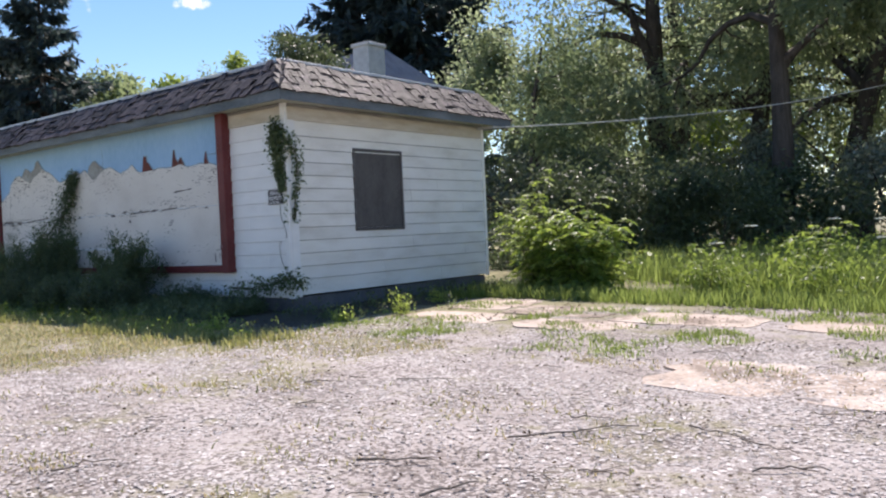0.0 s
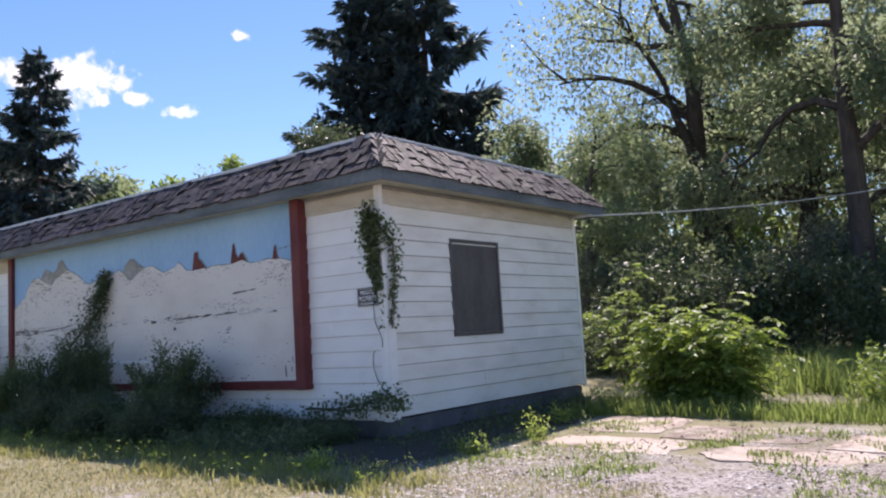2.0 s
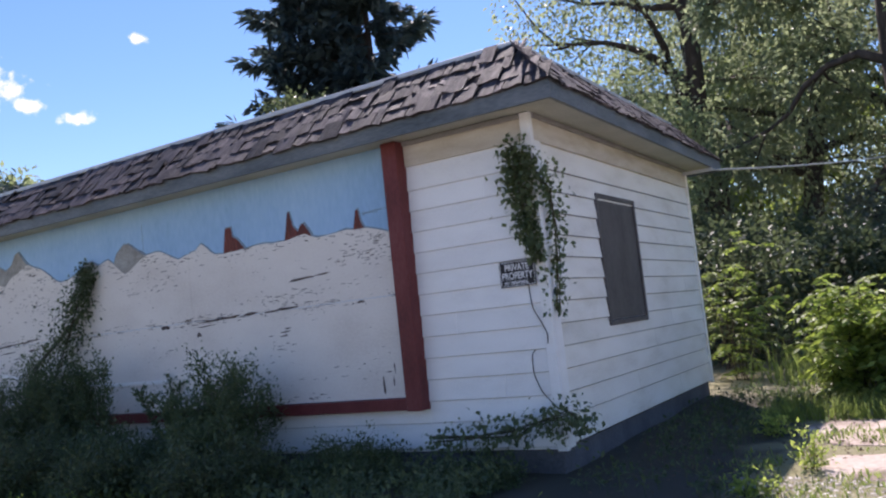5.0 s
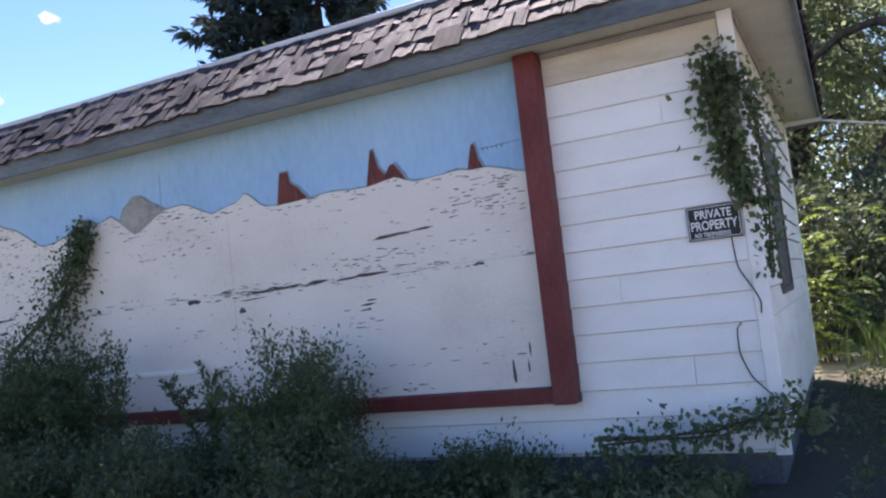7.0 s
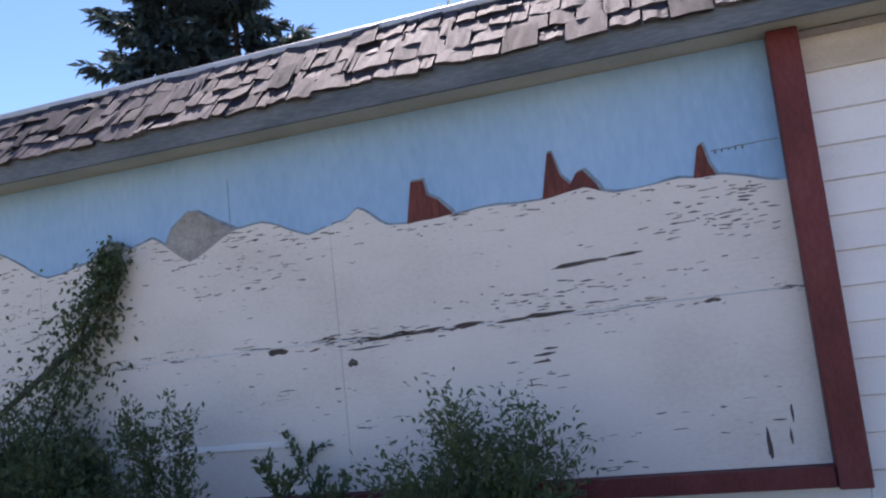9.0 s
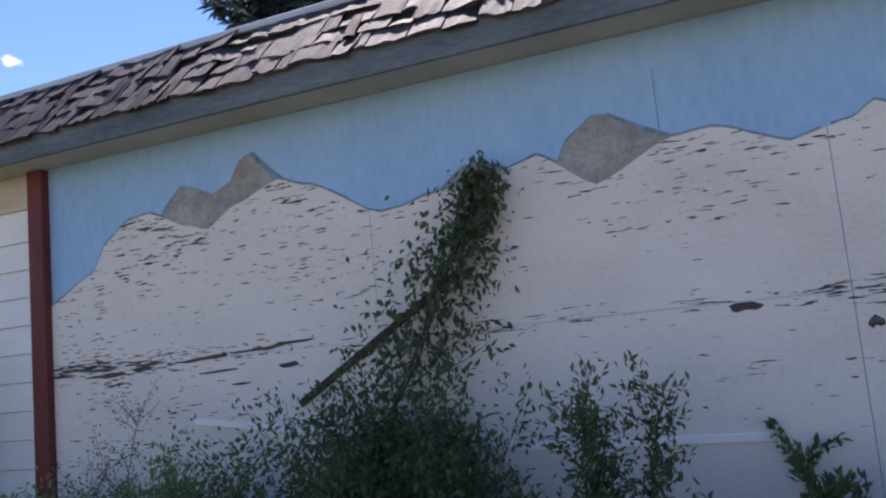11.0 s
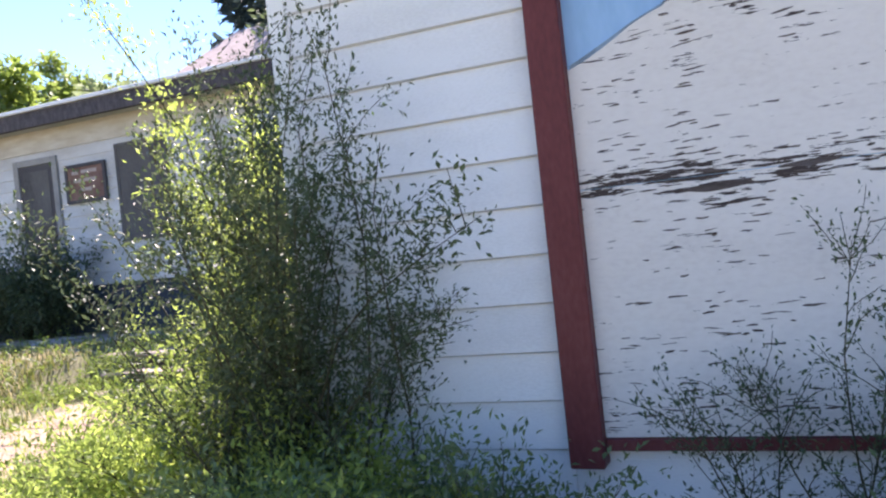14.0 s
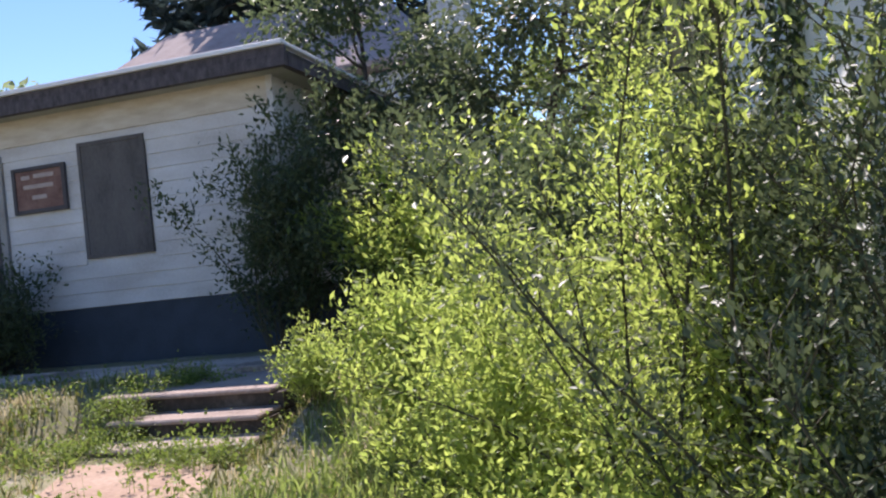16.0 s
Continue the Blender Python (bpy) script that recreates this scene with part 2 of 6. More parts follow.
DARK_CORD = material("dark_cord", [(0.03, 0.025, 0.02), (0.06, 0.05, 0.04)], 9, 60, 0.7, 0.1)
FAR_SIDING = material("far_white_siding", [(0.40, 0.38, 0.36), (0.56, 0.55, 0.54), (0.68, 0.68, 0.68)], 1.0, 30, 0.65, 0.2, stretch=(1, 1, 3), vary=0.05)
FAR_SHAKE = material("dark_mansard_shake", [(0.03, 0.025, 0.028), (0.07, 0.06, 0.065), (0.12, 0.105, 0.105)], 5, 50, 0.75, 0.6, stretch=(3, 3, 1), vary=0.3)
HOUSE_ROOF = material("pinkish_asphalt_shingle", [(0.26, 0.20, 0.19), (0.36, 0.29, 0.275), (0.42, 0.345, 0.33)], 2, 60, 0.9, 0.5)
HOUSE_WALL = material("pale_blue_house_wall", [(0.46, 0.50, 0.55), (0.58, 0.62, 0.67)], 2, 40, 0.7, 0.15, stretch=(1, 1, 3))
DOOR_DARK = material("dark_doorway_paint", [(0.05, 0.045, 0.05), (0.09, 0.08, 0.085)], 4, 40, 0.6, 0.2)
GREY_TRIM = material("grey_weathered_trim", [(0.22, 0.21, 0.20), (0.36, 0.35, 0.34)], 4, 40, 0.7, 0.2)
BROWN_SIGN = material("brown_wooden_sign", [(0.10, 0.05, 0.04), (0.20, 0.11, 0.09), (0.26, 0.16, 0.13)], 5, 50, 0.7, 0.3)
SIGN_FADE = material("faded_sign_lettering", [(0.36, 0.28, 0.25), (0.48, 0.40, 0.36)], 8, 50, 0.7, 0.1)
PETAL = material("white_umbel", [(0.70, 0.72, 0.66), (0.82, 0.82, 0.78)], 9, 60, 0.7, 0.2)
# Shade under each lap, with some grime, put into the boards' foot colour.
SHADE_GRIME = material("shaded_grimy_board_edge", [(0.12, 0.12, 0.12), (0.26, 0.26, 0.25)], 6, 40, 0.9, 0.2)
FAINT_SHADE_GRIME = material("faint_board_edge", [(0.54, 0.54, 0.55), (0.68, 0.68, 0.68)], 6, 40, 0.9, 0.2)

LEAF_SHRUB = leaf_material("shrub_leaf", (0.040, 0.062, 0.033), (0.12, 0.16, 0.075), 0.4)
LEAF_SOFT = leaf_material("soft_shrub_leaf", (0.065, 0.10, 0.05), (0.18, 0.245, 0.105), 0.45)
# Darker copy of the shrub leaf, with the plants' shade put into its colour.
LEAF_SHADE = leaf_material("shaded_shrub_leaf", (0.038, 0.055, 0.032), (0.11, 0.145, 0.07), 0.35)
LEAF_WOOD = leaf_material("wood_leaf", (0.10, 0.13, 0.085), (0.26, 0.31, 0.18), 0.64, 0.45, scale=0.25)
# Sunlit copy: pale colour and strong see-through tint paint sun on the leaves.
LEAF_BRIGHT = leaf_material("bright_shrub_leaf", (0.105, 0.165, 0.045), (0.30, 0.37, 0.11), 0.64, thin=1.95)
LEAF_YARD = leaf_material("frond_leaf", (0.070, 0.125, 0.036), (0.27, 0.36, 0.09), 0.5)
LEAF_VINE = leaf_material("vine_leaf", (0.055, 0.080, 0.042), (0.15, 0.19, 0.09), 0.4)
LEAF_TREE = leaf_material("tree_leaf", (0.095, 0.125, 0.07), (0.23, 0.285, 0.15), 0.6, scale=0.25)
LEAF_SUNNY = leaf_material("sunny_tree_leaf", (0.09, 0.145, 0.035), (0.24, 0.31, 0.09), 0.55, scale=0.25)
LEAF_GREY = leaf_material("grey_green_leaf", (0.060, 0.080, 0.060), (0.22, 0.255, 0.195), 0.3, 0.25, scale=0.4)
NEEDLE = leaf_material("spruce_needle", (0.030, 0.048, 0.048), (0.075, 0.105, 0.098), 0.25, 0.6)
LEAF_WEED = leaf_material("weed_leaf", (0.07, 0.12, 0.03), (0.21, 0.28, 0.075), 0.5)
GRASS = leaf_material("grass_blade", (0.065, 0.085, 0.022), (0.20, 0.21, 0.07), 0.4, scale=0.5)
YARD_GRASS = leaf_material("yard_grass_blade", (0.13, 0.15, 0.05), (0.36, 0.36, 0.16), 0.4, scale=0.5)
DRY_GRASS = leaf_material("dry_grass_blade", (0.24, 0.21, 0.11), (0.50, 0.44, 0.27), 0.35, scale=0.6)
TALL_GRASS = leaf_material("tall_grass_blade", (0.08, 0.125, 0.032), (0.25, 0.32, 0.11), 0.5, scale=0.4)


def peel(n, l):
    """Where the mural's paint has flaked: thin level streaks, thick along the sheet seam and towards the left end."""
    streak = noise_of(n, l, (5.2, 1, 46), 1.5, 5, 0.62)
    patch = noise_of(n, l, (1, 1, 1.6), 1.1, 3, 0.5, (3, 0, 1))
    z, x = axis_of(n, l, 2), axis_of(n, l, 0)
    seam = math_node(n, l, "ABSOLUTE", math_node(n, l, "SUBTRACT", z, 1.80))
    seam = math_node(n, l, "SUBTRACT", 1.0, step_of(n, l, seam, 0.0, 0.11))
    left = math_node(n, l, "SUBTRACT", 1.0, step_of(n, l, x, -17.6, -15.6))
    rim = math_node(n, l, "MULTIPLY", step_of(n, l, z, 2.28, 2.5), 0.045)
    v = math_node(n, l, "ADD", streak, math_node(n, l, "MULTIPLY", seam, 0.115))
    v = math_node(n, l, "ADD", v, math_node(n, l, "MULTIPLY", left, 0.055))
    v = math_node(n, l, "ADD", v, rim)
    v = math_node(n, l, "ADD", v, math_node(n, l, "MULTIPLY", math_node(n, l, "SUBTRACT", patch, 0.5), 0.42))
    return step_of(n, l, v, 0.695, 0.715)


tint_mask(MURAL_CREAM, (0.060, 0.043, 0.038), peel)


# ---- mesh tools ----
def mesh_of(name, verts, tris, mat, smooth=False):
    """A mesh from arrays of places and triangles."""
    me = bpy.data.meshes.new(name)
    v, f = np.asarray(verts, np.float32).reshape(-1, 3), np.asarray(tris, np.int32).reshape(-1, 3)
    me.vertices.add(len(v))
    me.vertices.foreach_set("co", v.ravel())
    me.loops.add(f.size)
    me.loops.foreach_set("vertex_index", f.ravel())
    me.polygons.add(len(f))
    me.polygons.foreach_set("loop_start", np.arange(0, f.size, 3, dtype=np.int32))
    if smooth:
        me.polygons.foreach_set("use_smooth", np.ones(len(f), bool))
    me.update(calc_edges=True)
    me.materials.append(mat)
    return me


def under(ob, parent):
    ob.parent = parent
    ob.matrix_parent_inverse = Matrix.Translation(-parent.location)
    return ob


def part(name, bm, mat, parent, label=""):
    """Links a bmesh, in the world's places, as one mesh under a thing or a part."""
    me = bpy.data.meshes.new(name)
    bm.to_mesh(me)
    bm.free()
    me.materials.append(mat)
    ob = under(new(name, me), parent)
    return tagged(ob, label)


def mpart(name, me, parent, label=""):
    return tagged(under(new(name, me), parent), label)


def thing(name, place, label, category, group="", kind=""):
    ob = new(name)
    ob.empty_display_size = 0.2
    ob.location = place
    return tagged(ob, label, category, group, kind)


def box(bm, x0, x1, y0, y1, z0, z1, bevel=0.0):
    m = Matrix.LocRotScale(((x0 + x1) / 2, (y0 + y1) / 2, (z0 + z1) / 2), None, (x1 - x0, y1 - y0, z1 - z0))
    made = bmesh.ops.create_cube(bm, size=1, matrix=m)["verts"]
    if bevel:
        edges = list({e for v in made for e in v.link_edges})
        bmesh.ops.bevel(bm, geom=edges, offset=bevel, segments=1, affect="EDGES")
    return bm


def boxes(*rows, bevel=0.0):
    bm = bmesh.new()
    for r in rows:
        box(bm, *r, bevel=bevel)
    return bm


def prism(points, y0, y1):
    """An upright sheet with the given outline in x and z, from y0 to y1."""
    bm = bmesh.new()
    a = [bm.verts.new((x, y0, z)) for x, z in points]
    b = [bm.verts.new((x, y1, z)) for x, z in points]
    bm.faces.new(a), bm.faces.new(b[::-1])
    for k in range(len(a)):
        bm.faces.new((a[k - 1], b[k - 1], b[k], a[k]))
    bmesh.ops.recalc_face_normals(bm, faces=bm.faces)
    return bm


def tubes(lines, sides=5):
    """Verts and triangles of tapered tubes along lines of (places, first radius, last radius)."""
    vs, fs, base = [], [], 0
    ang = np.linspace(0, 2 * np.pi, sides, endpoint=False)
    for pts, r0, r1 in lines:
        pts = np.asarray(pts, float)
        k = len(pts)
        d = np.gradient(pts, axis=0)
        d /= np.linalg.norm(d, axis=1)[:, None] + 1e-9
        ref = np.where(np.abs(d[:, 2:]) > 0.9, [[1.0, 0, 0]], [[0, 0, 1.0]])
        u = np.cross(d, ref)
        u /= np.linalg.norm(u, axis=1)[:, None] + 1e-9
        w = np.cross(d, u)
        r = np.linspace(r0, r1, k)[:, None, None]
        ring = pts[:, None] + r * (u[:, None] * np.cos(ang)[None, :, None] + w[:, None] * np.sin(ang)[None, :, None])
        vs.append(ring.reshape(-1, 3))
        i, j = np.meshgrid(np.arange(k - 1), np.arange(sides), indexing="ij")
        a = base + i * sides + j
        b = base + i * sides + (j + 1) % sides
        c, e = a + sides, b + sides
        fs.append(np.stack([np.stack([a, b, e], -1), np.stack([a, e, c], -1)], -2).reshape(-1, 3))
        base += k * sides
    return np.concatenate(vs), np.concatenate(fs)


def leaves(g, at, way, size, width=0.45, fold=0.25, rows=1):
    """Folded pointed leaves at the places, pointing the given ways."""
    n = len(at)
    way = way / (np.linalg.norm(way, axis=1)[:, None] + 1e-9)
    side = np.cross(way, g.normal(size=(n, 3)) * 0.6 + [0, 0, 1.0])
    side /= np.linalg.norm(side, axis=1)[:, None] + 1e-9
    up = np.cross(side, way)
    s = np.broadcast_to(np.asarray(size, float), (n,))[:, None]
    mid = at + way * s * 0.45
    v = np.stack([at, mid + side * s * width * 0.5 + up * s * fold * 0.4, at + way * s, mid - side * s * width * 0.5 + up * s * fold * 0.4], 1)
    q = np.arange(n)[:, None] * 4
    return v.reshape(-1, 3), np.concatenate([q + [[0, 1, 2]], q + [[0, 2, 3]]])


def curve_line(g, start, way, length, bend=0.25, droop=0.0, k=6):
    """A wandering line from start."""
    pts, d, p = [np.array(start, float)], np.array(way, float), np.array(start, float)
    d /= np.linalg.norm(d)
    for _ in range(k - 1):
        d = d + g.normal(size=3) * bend * 0.3 + [0, 0, -droop / k]
        d /= np.linalg.norm(d)
        p = p + d * length / (k - 1)
        pts.append(p)
    return np.array(pts)


def on_line(pts, u):
    """Places and ways along a line at the shares u."""
    t = np.clip(u, 0, 0.999) * (len(pts) - 1)
    i = t.astype(int)
    f = (t - i)[:, None]
    return pts[i] * (1 - f) + pts[i + 1] * f, pts[i + 1] - pts[i]


def ground_z(x, y):
    """The lie of the land: a gentle rise to the west, a bank up to the terrace by the far building."""
    x, y = np.asarray(x, float), np.asarray(y, float)
    z = 0.02 * np.clip(-x, -4, 24) + 0.008 * np.clip(y, -4, 14)
    sm = lambda v: np.clip(v, 0, 1) ** 2 * (3 - 2 * np.clip(v, 0, 1))
    z = z - 0.17 * sm((-x - 20.6) / 1.5) * sm((y - 7.0) / 2.0)
    cut = 2.4 * sm((1.35 - np.abs(x + 23.6)) / 0.35)  # the steps are let into the bank
    z = z + (0.80 - z) * sm((-x - 19.5) / 2.5) * sm((y - 10.9 - cut) / 1.7)
    return z


def g_z(x, y):
    return float(ground_z(x, y))


# ---- ground ----
def ground_sheet():
    def steps(lo, hi, fine_lo, fine_hi, fine):
        mid = np.arange(fine_lo, fine_hi + 1e-6, fine)
        a = fine_lo - np.geomspace(fine, fine_lo - lo, 26)[::-1]
        b = fine_hi + np.geomspace(fine, hi - fine_hi, 26)
        return np.concatenate([a, mid, b])

    xs, ys = steps(-900, 900, -30, 6, 0.2), steps(-900, 900, -4, 22, 0.2)
    gx, gy = np.meshgrid(xs, ys, indexing="ij")
    gz = ground_z(gx, gy)
    bumps = np.array([noise.noise((x * 0.9, y * 0.9, 0)) * 0.016 + noise.noise((x * 3, y * 3, 5)) * 0.009 for x, y in zip(gx.ravel(), gy.ravel())]).reshape(gx.shape)
    gz = gz + bumps * (np.abs(gx) < 60) * (np.abs(gy) < 60) - 0.01
    n, m = gx.shape
    i, j = np.meshgrid(np.arange(n - 1), np.arange(m - 1), indexing="ij")
    a = i * m + j
    tri = np.concatenate([np.stack([a, a + m, a + m + 1], -1).reshape(-1, 3), np.stack([a, a + m + 1, a + 1], -1).reshape(-1, 3)])
    return np.stack([gx, gy, gz], -1).reshape(-1, 3), tri


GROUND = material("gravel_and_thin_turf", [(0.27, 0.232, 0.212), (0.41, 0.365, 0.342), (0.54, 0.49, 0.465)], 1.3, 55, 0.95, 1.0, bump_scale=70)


def turf(n, l):
    """Thin turf: over the west and the north verge, in patches on the gravel."""
    x, y = axis_of(n, l, 0), axis_of(n, l, 1)
    west = math_node(n, l, "SUBTRACT", 1.0, step_of(n, l, math_node(n, l, "SUBTRACT", x, math_node(n, l, "MULTIPLY", y, 0.55)), -12.2, -7.4))
    north = step_of(n, l, math_node(n, l, "ADD", y, math_node(n, l, "MULTIPLY", x, 0.15)), 9.3, 11.0)
    zone = math_node(n, l, "MAXIMUM", west, north)
    patch = noise_of(n, l, (1, 1, 1), 0.8, 5, 0.6)
    fine = noise_of(n, l, (1, 1, 1), 7, 4, 0.6)
    v = math_node(n, l, "ADD", math_node(n, l, "MULTIPLY", patch, 0.75), math_node(n, l, "MULTIPLY", fine, 0.35))
    v = math_node(n, l, "ADD", v, math_node(n, l, "MULTIPLY", zone, 0.22))
    return math_node(n, l, "MULTIPLY", step_of(n, l, v, 0.56, 0.74), 0.85)


def shade_and_litter(n, l):
    """The building's shade and leaf litter, painted dark along the walls' foot, edge ragged."""
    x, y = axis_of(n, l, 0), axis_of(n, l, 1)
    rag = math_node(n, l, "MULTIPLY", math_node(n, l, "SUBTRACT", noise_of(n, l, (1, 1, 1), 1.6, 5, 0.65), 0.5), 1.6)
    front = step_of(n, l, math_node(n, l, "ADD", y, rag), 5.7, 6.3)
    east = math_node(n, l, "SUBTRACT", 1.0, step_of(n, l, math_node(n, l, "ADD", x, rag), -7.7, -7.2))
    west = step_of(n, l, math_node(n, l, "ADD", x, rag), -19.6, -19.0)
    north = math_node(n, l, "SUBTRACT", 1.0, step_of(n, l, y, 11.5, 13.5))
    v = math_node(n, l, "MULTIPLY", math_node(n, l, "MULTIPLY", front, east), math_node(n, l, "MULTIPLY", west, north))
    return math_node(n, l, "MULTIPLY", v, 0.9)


def grit(n, l):
    """Dark crumbs of earth and stone between the paler ones, thicker in worn patches."""
    geo, vor = n.new("ShaderNodeNewGeometry"), n.new("ShaderNodeTexVoronoi")
    vor.inputs["Scale"].default_value = 46
    l.new(geo.outputs["Position"], vor.inputs["Vector"])
    sep = n.new("ShaderNodeSeparateColor")
    l.new(vor.outputs["Color"], sep.inputs[0])
    patch = noise_of(n, l, (1, 1, 1), 1.1, 4, 0.6, (7, 2, 0))
    v = math_node(n, l, "ADD", sep.outputs[0], math_node(n, l, "MULTIPLY", math_node(n, l, "SUBTRACT", patch, 0.5), 1.6))
    return math_node(n, l, "MULTIPLY", step_of(n, l, v, 0.5, 0.8), 0.8)


tint_mask(GROUND, (0.105, 0.085, 0.075), grit)
tint_mask(GROUND, (0.24, 0.225, 0.11), turf)
# painted shade of the building on the ground, mixed with dark litter
tint_mask(GROUND, (0.050, 0.044, 0.038), shade_and_litter)
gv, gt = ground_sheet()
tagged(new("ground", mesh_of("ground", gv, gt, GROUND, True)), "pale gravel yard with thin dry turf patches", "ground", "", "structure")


# ---- the roadside building ----
X0, X1, Y0, Y1 = -18.62, -8.78, 7.72, 12.45  # outer faces of the walls
ZB, ZT = 0.445, 3.13                          # foot of the siding, soffit
building = thing("roadside_building", ((X0 + X1) / 2, (Y0 + Y1) / 2, 0.25), "low white abandoned shop with boarded window and shake mansard", "building")
wall_front = part("wall_front", boxes((X0, X1, Y0 + 0.03, Y0 + 0.18, ZB - 0.02, ZT + 0.1)), WHITE_SIDING, building)
wall_end = part("wall_east", boxes((X1 - 0.18, X1 - 0.03, Y0 + 0.18, 9.08, ZB, ZT + 0.1), (X1 - 0.18, X1 - 0.03, 10.12, Y1 - 0.18, ZB, ZT + 0.1),
                                   (X1 - 0.18, X1 - 0.03, 9.08, 10.12, ZB, 1.36), (X1 - 0.18, X1 - 0.03, 9.08, 10.12, 2.53, ZT + 0.1)), CREAM_SIDING, building)
part("wall_west", boxes((X0, X0 + 0.15, Y0 + 0.18, Y1 - 0.18, ZB, ZT + 0.1)), WHITE_SIDING, building)
part("wall_north", boxes((X0, X1 - 0.03, Y1 - 0.18, Y1 - 0.03, ZB, ZT + 0.1)), WHITE_SIDING, building)
foundation = part("foundation", boxes((X0 + 0.03, X1 - 0.05, Y0 + 0.05, Y0 + 0.25, -0.25, ZB - 0.02), (X1 - 0.25, X1 - 0.05, Y0 + 0.25, Y1 - 0.06, -0.25, ZB - 0.02),
                                      (X0 + 0.03, X0 + 0.23, Y0 + 0.25, Y1 - 0.06, -0.25, ZB - 0.02), (X0 + 0.23, X1 - 0.25, Y1 - 0.26, Y1 - 0.06, -0.25, ZB - 0.02), bevel=0.008), BLOCK, building, "dark concrete foundation")
COURSE = 0.1835
LINES = [ZB] + [0.482 + COURSE * k + 0.1835 for k in range(13)]


def lap_board(length, height):
    """One lapped board, its foot proud, along x from 0, facing -y."""
    bm = bmesh.new()
    prof = [(0.0, 0.0), (-0.019, 0.0), (-0.025, 0.006), (-0.006, height + 0.02), (0.0, height + 0.02)]
    a = [bm.verts.new((0, y, z)) for y, z in prof]
    b = [bm.verts.new((length, y, z)) for y, z in prof]
    bm.faces.new(a), bm.faces.new(b[::-1])
    for k in range(len(a)):
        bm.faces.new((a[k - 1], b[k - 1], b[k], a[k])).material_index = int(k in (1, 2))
    bmesh.ops.recalc_face_normals(bm, faces=bm.faces)
    return bm


def lay_board(parent, mat, m, length, height):
    bm = lap_board(length, height)
    bmesh.ops.transform(bm, matrix=m, verts=bm.verts)
    part("siding_board", bm, mat, parent).data.materials.append(SHADE_GRIME if mat is CREAM_SIDING else FAINT_SHADE_GRIME)


def side_wall(parent, mat, origin, turn, length, zs, holes=(), joints=(), limit=None):
    """Courses of siding from origin along the wall; holes: (from, to, z0, z1)."""
    for k in range(len(zs) - 1):
        z0, h = zs[k], zs[k + 1] - zs[k]
        cuts = [(0.0, length)]
        for a, b, lo, hi in holes:
            if z0 + h * 0.35 > lo and z0 + h * 0.65 < hi:
                cuts = [(s, e) for p, q in cuts for s, e in ((p, min(q, a)), (max(p, b), q)) if e - s > 0.02]
        for s, e in cuts:
            at = [s] + [j for j in [joints[k % len(joints)]] if s + 0.2 < j < e - 0.2] + [e] if joints else [s, e]
            for p, q in zip(at, at[1:]):
                lay_board(parent, mat, pose(*origin, 0, 0, turn) @ pose(p, 0, z0, 0, 0, 0), q - p - 0.003, h)


PR0, PR1, PL0, PL1 = -10.165, -10.01, -17.513, -17.385  # red posts
front_zs = [z for z in LINES if z < 2.93]
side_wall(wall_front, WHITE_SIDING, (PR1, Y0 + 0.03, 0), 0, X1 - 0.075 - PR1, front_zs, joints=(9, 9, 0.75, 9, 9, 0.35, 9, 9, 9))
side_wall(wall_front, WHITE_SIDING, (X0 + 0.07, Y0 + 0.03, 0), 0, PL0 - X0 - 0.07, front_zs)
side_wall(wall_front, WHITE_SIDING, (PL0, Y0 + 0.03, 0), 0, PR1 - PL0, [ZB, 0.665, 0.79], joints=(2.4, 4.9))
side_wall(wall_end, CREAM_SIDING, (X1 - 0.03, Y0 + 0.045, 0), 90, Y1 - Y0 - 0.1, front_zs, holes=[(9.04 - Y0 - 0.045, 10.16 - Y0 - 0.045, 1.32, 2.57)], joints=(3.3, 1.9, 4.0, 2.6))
part("frieze", boxes((PR1 + 0.004, X1 - 0.08, Y0 - 0.002, Y0 + 0.028, 2.905, ZT - 0.002)), FRIEZE, building, "tan stained board under the eave")
part("frieze", boxes((X0 + 0.074, PL0 - 0.004, Y0 - 0.002, Y0 + 0.028, 2.905, ZT - 0.002)), FRIEZE, building, "tan stained board under the eave")
part("frieze", boxes((X1 - 0.028, X1 + 0.002, Y0 + 0.05, Y1 - 0.04, 2.905, ZT - 0.002)), FRIEZE, building, "tan stained board under the eave")
part("corner_board", boxes((X1 - 0.075, X1 + 0.012, Y0 - 0.014, Y0 + 0.028, ZB - 0.03, ZT - 0.004), (X1 - 0.028, X1 + 0.012, Y0 + 0.028, Y0 + 0.045, ZB - 0.03, ZT - 0.004), bevel=0.003), WHITE_SIDING, building)
part("corner_board", boxes((X0 - 0.012, X0 + 0.07, Y0 - 0.014, Y0 + 0.028, ZB - 0.03, ZT - 0.004), bevel=0.003), WHITE_SIDING, building)
part("corner_board", boxes((X1 - 0.028, X1 + 0.008, Y1 - 0.07, Y1, ZB - 0.03, ZT - 0.004), bevel=0.003), CREAM_SIDING, building)

part("eave_strip", boxes((PR1 + 0.004, X1 - 0.08, Y0 - 0.022, Y0 - 0.003, ZT - 0.045, ZT - 0.006), bevel=0.003), GREY_TRIM, building, "thin weathered strip under the soffit")
part("eave_strip", boxes((X1 + 0.003, X1 + 0.022, Y0 + 0.05, Y1 - 0.04, ZT - 0.045, ZT - 0.006), bevel=0.003), GREY_TRIM, building, "thin weathered strip under the soffit")

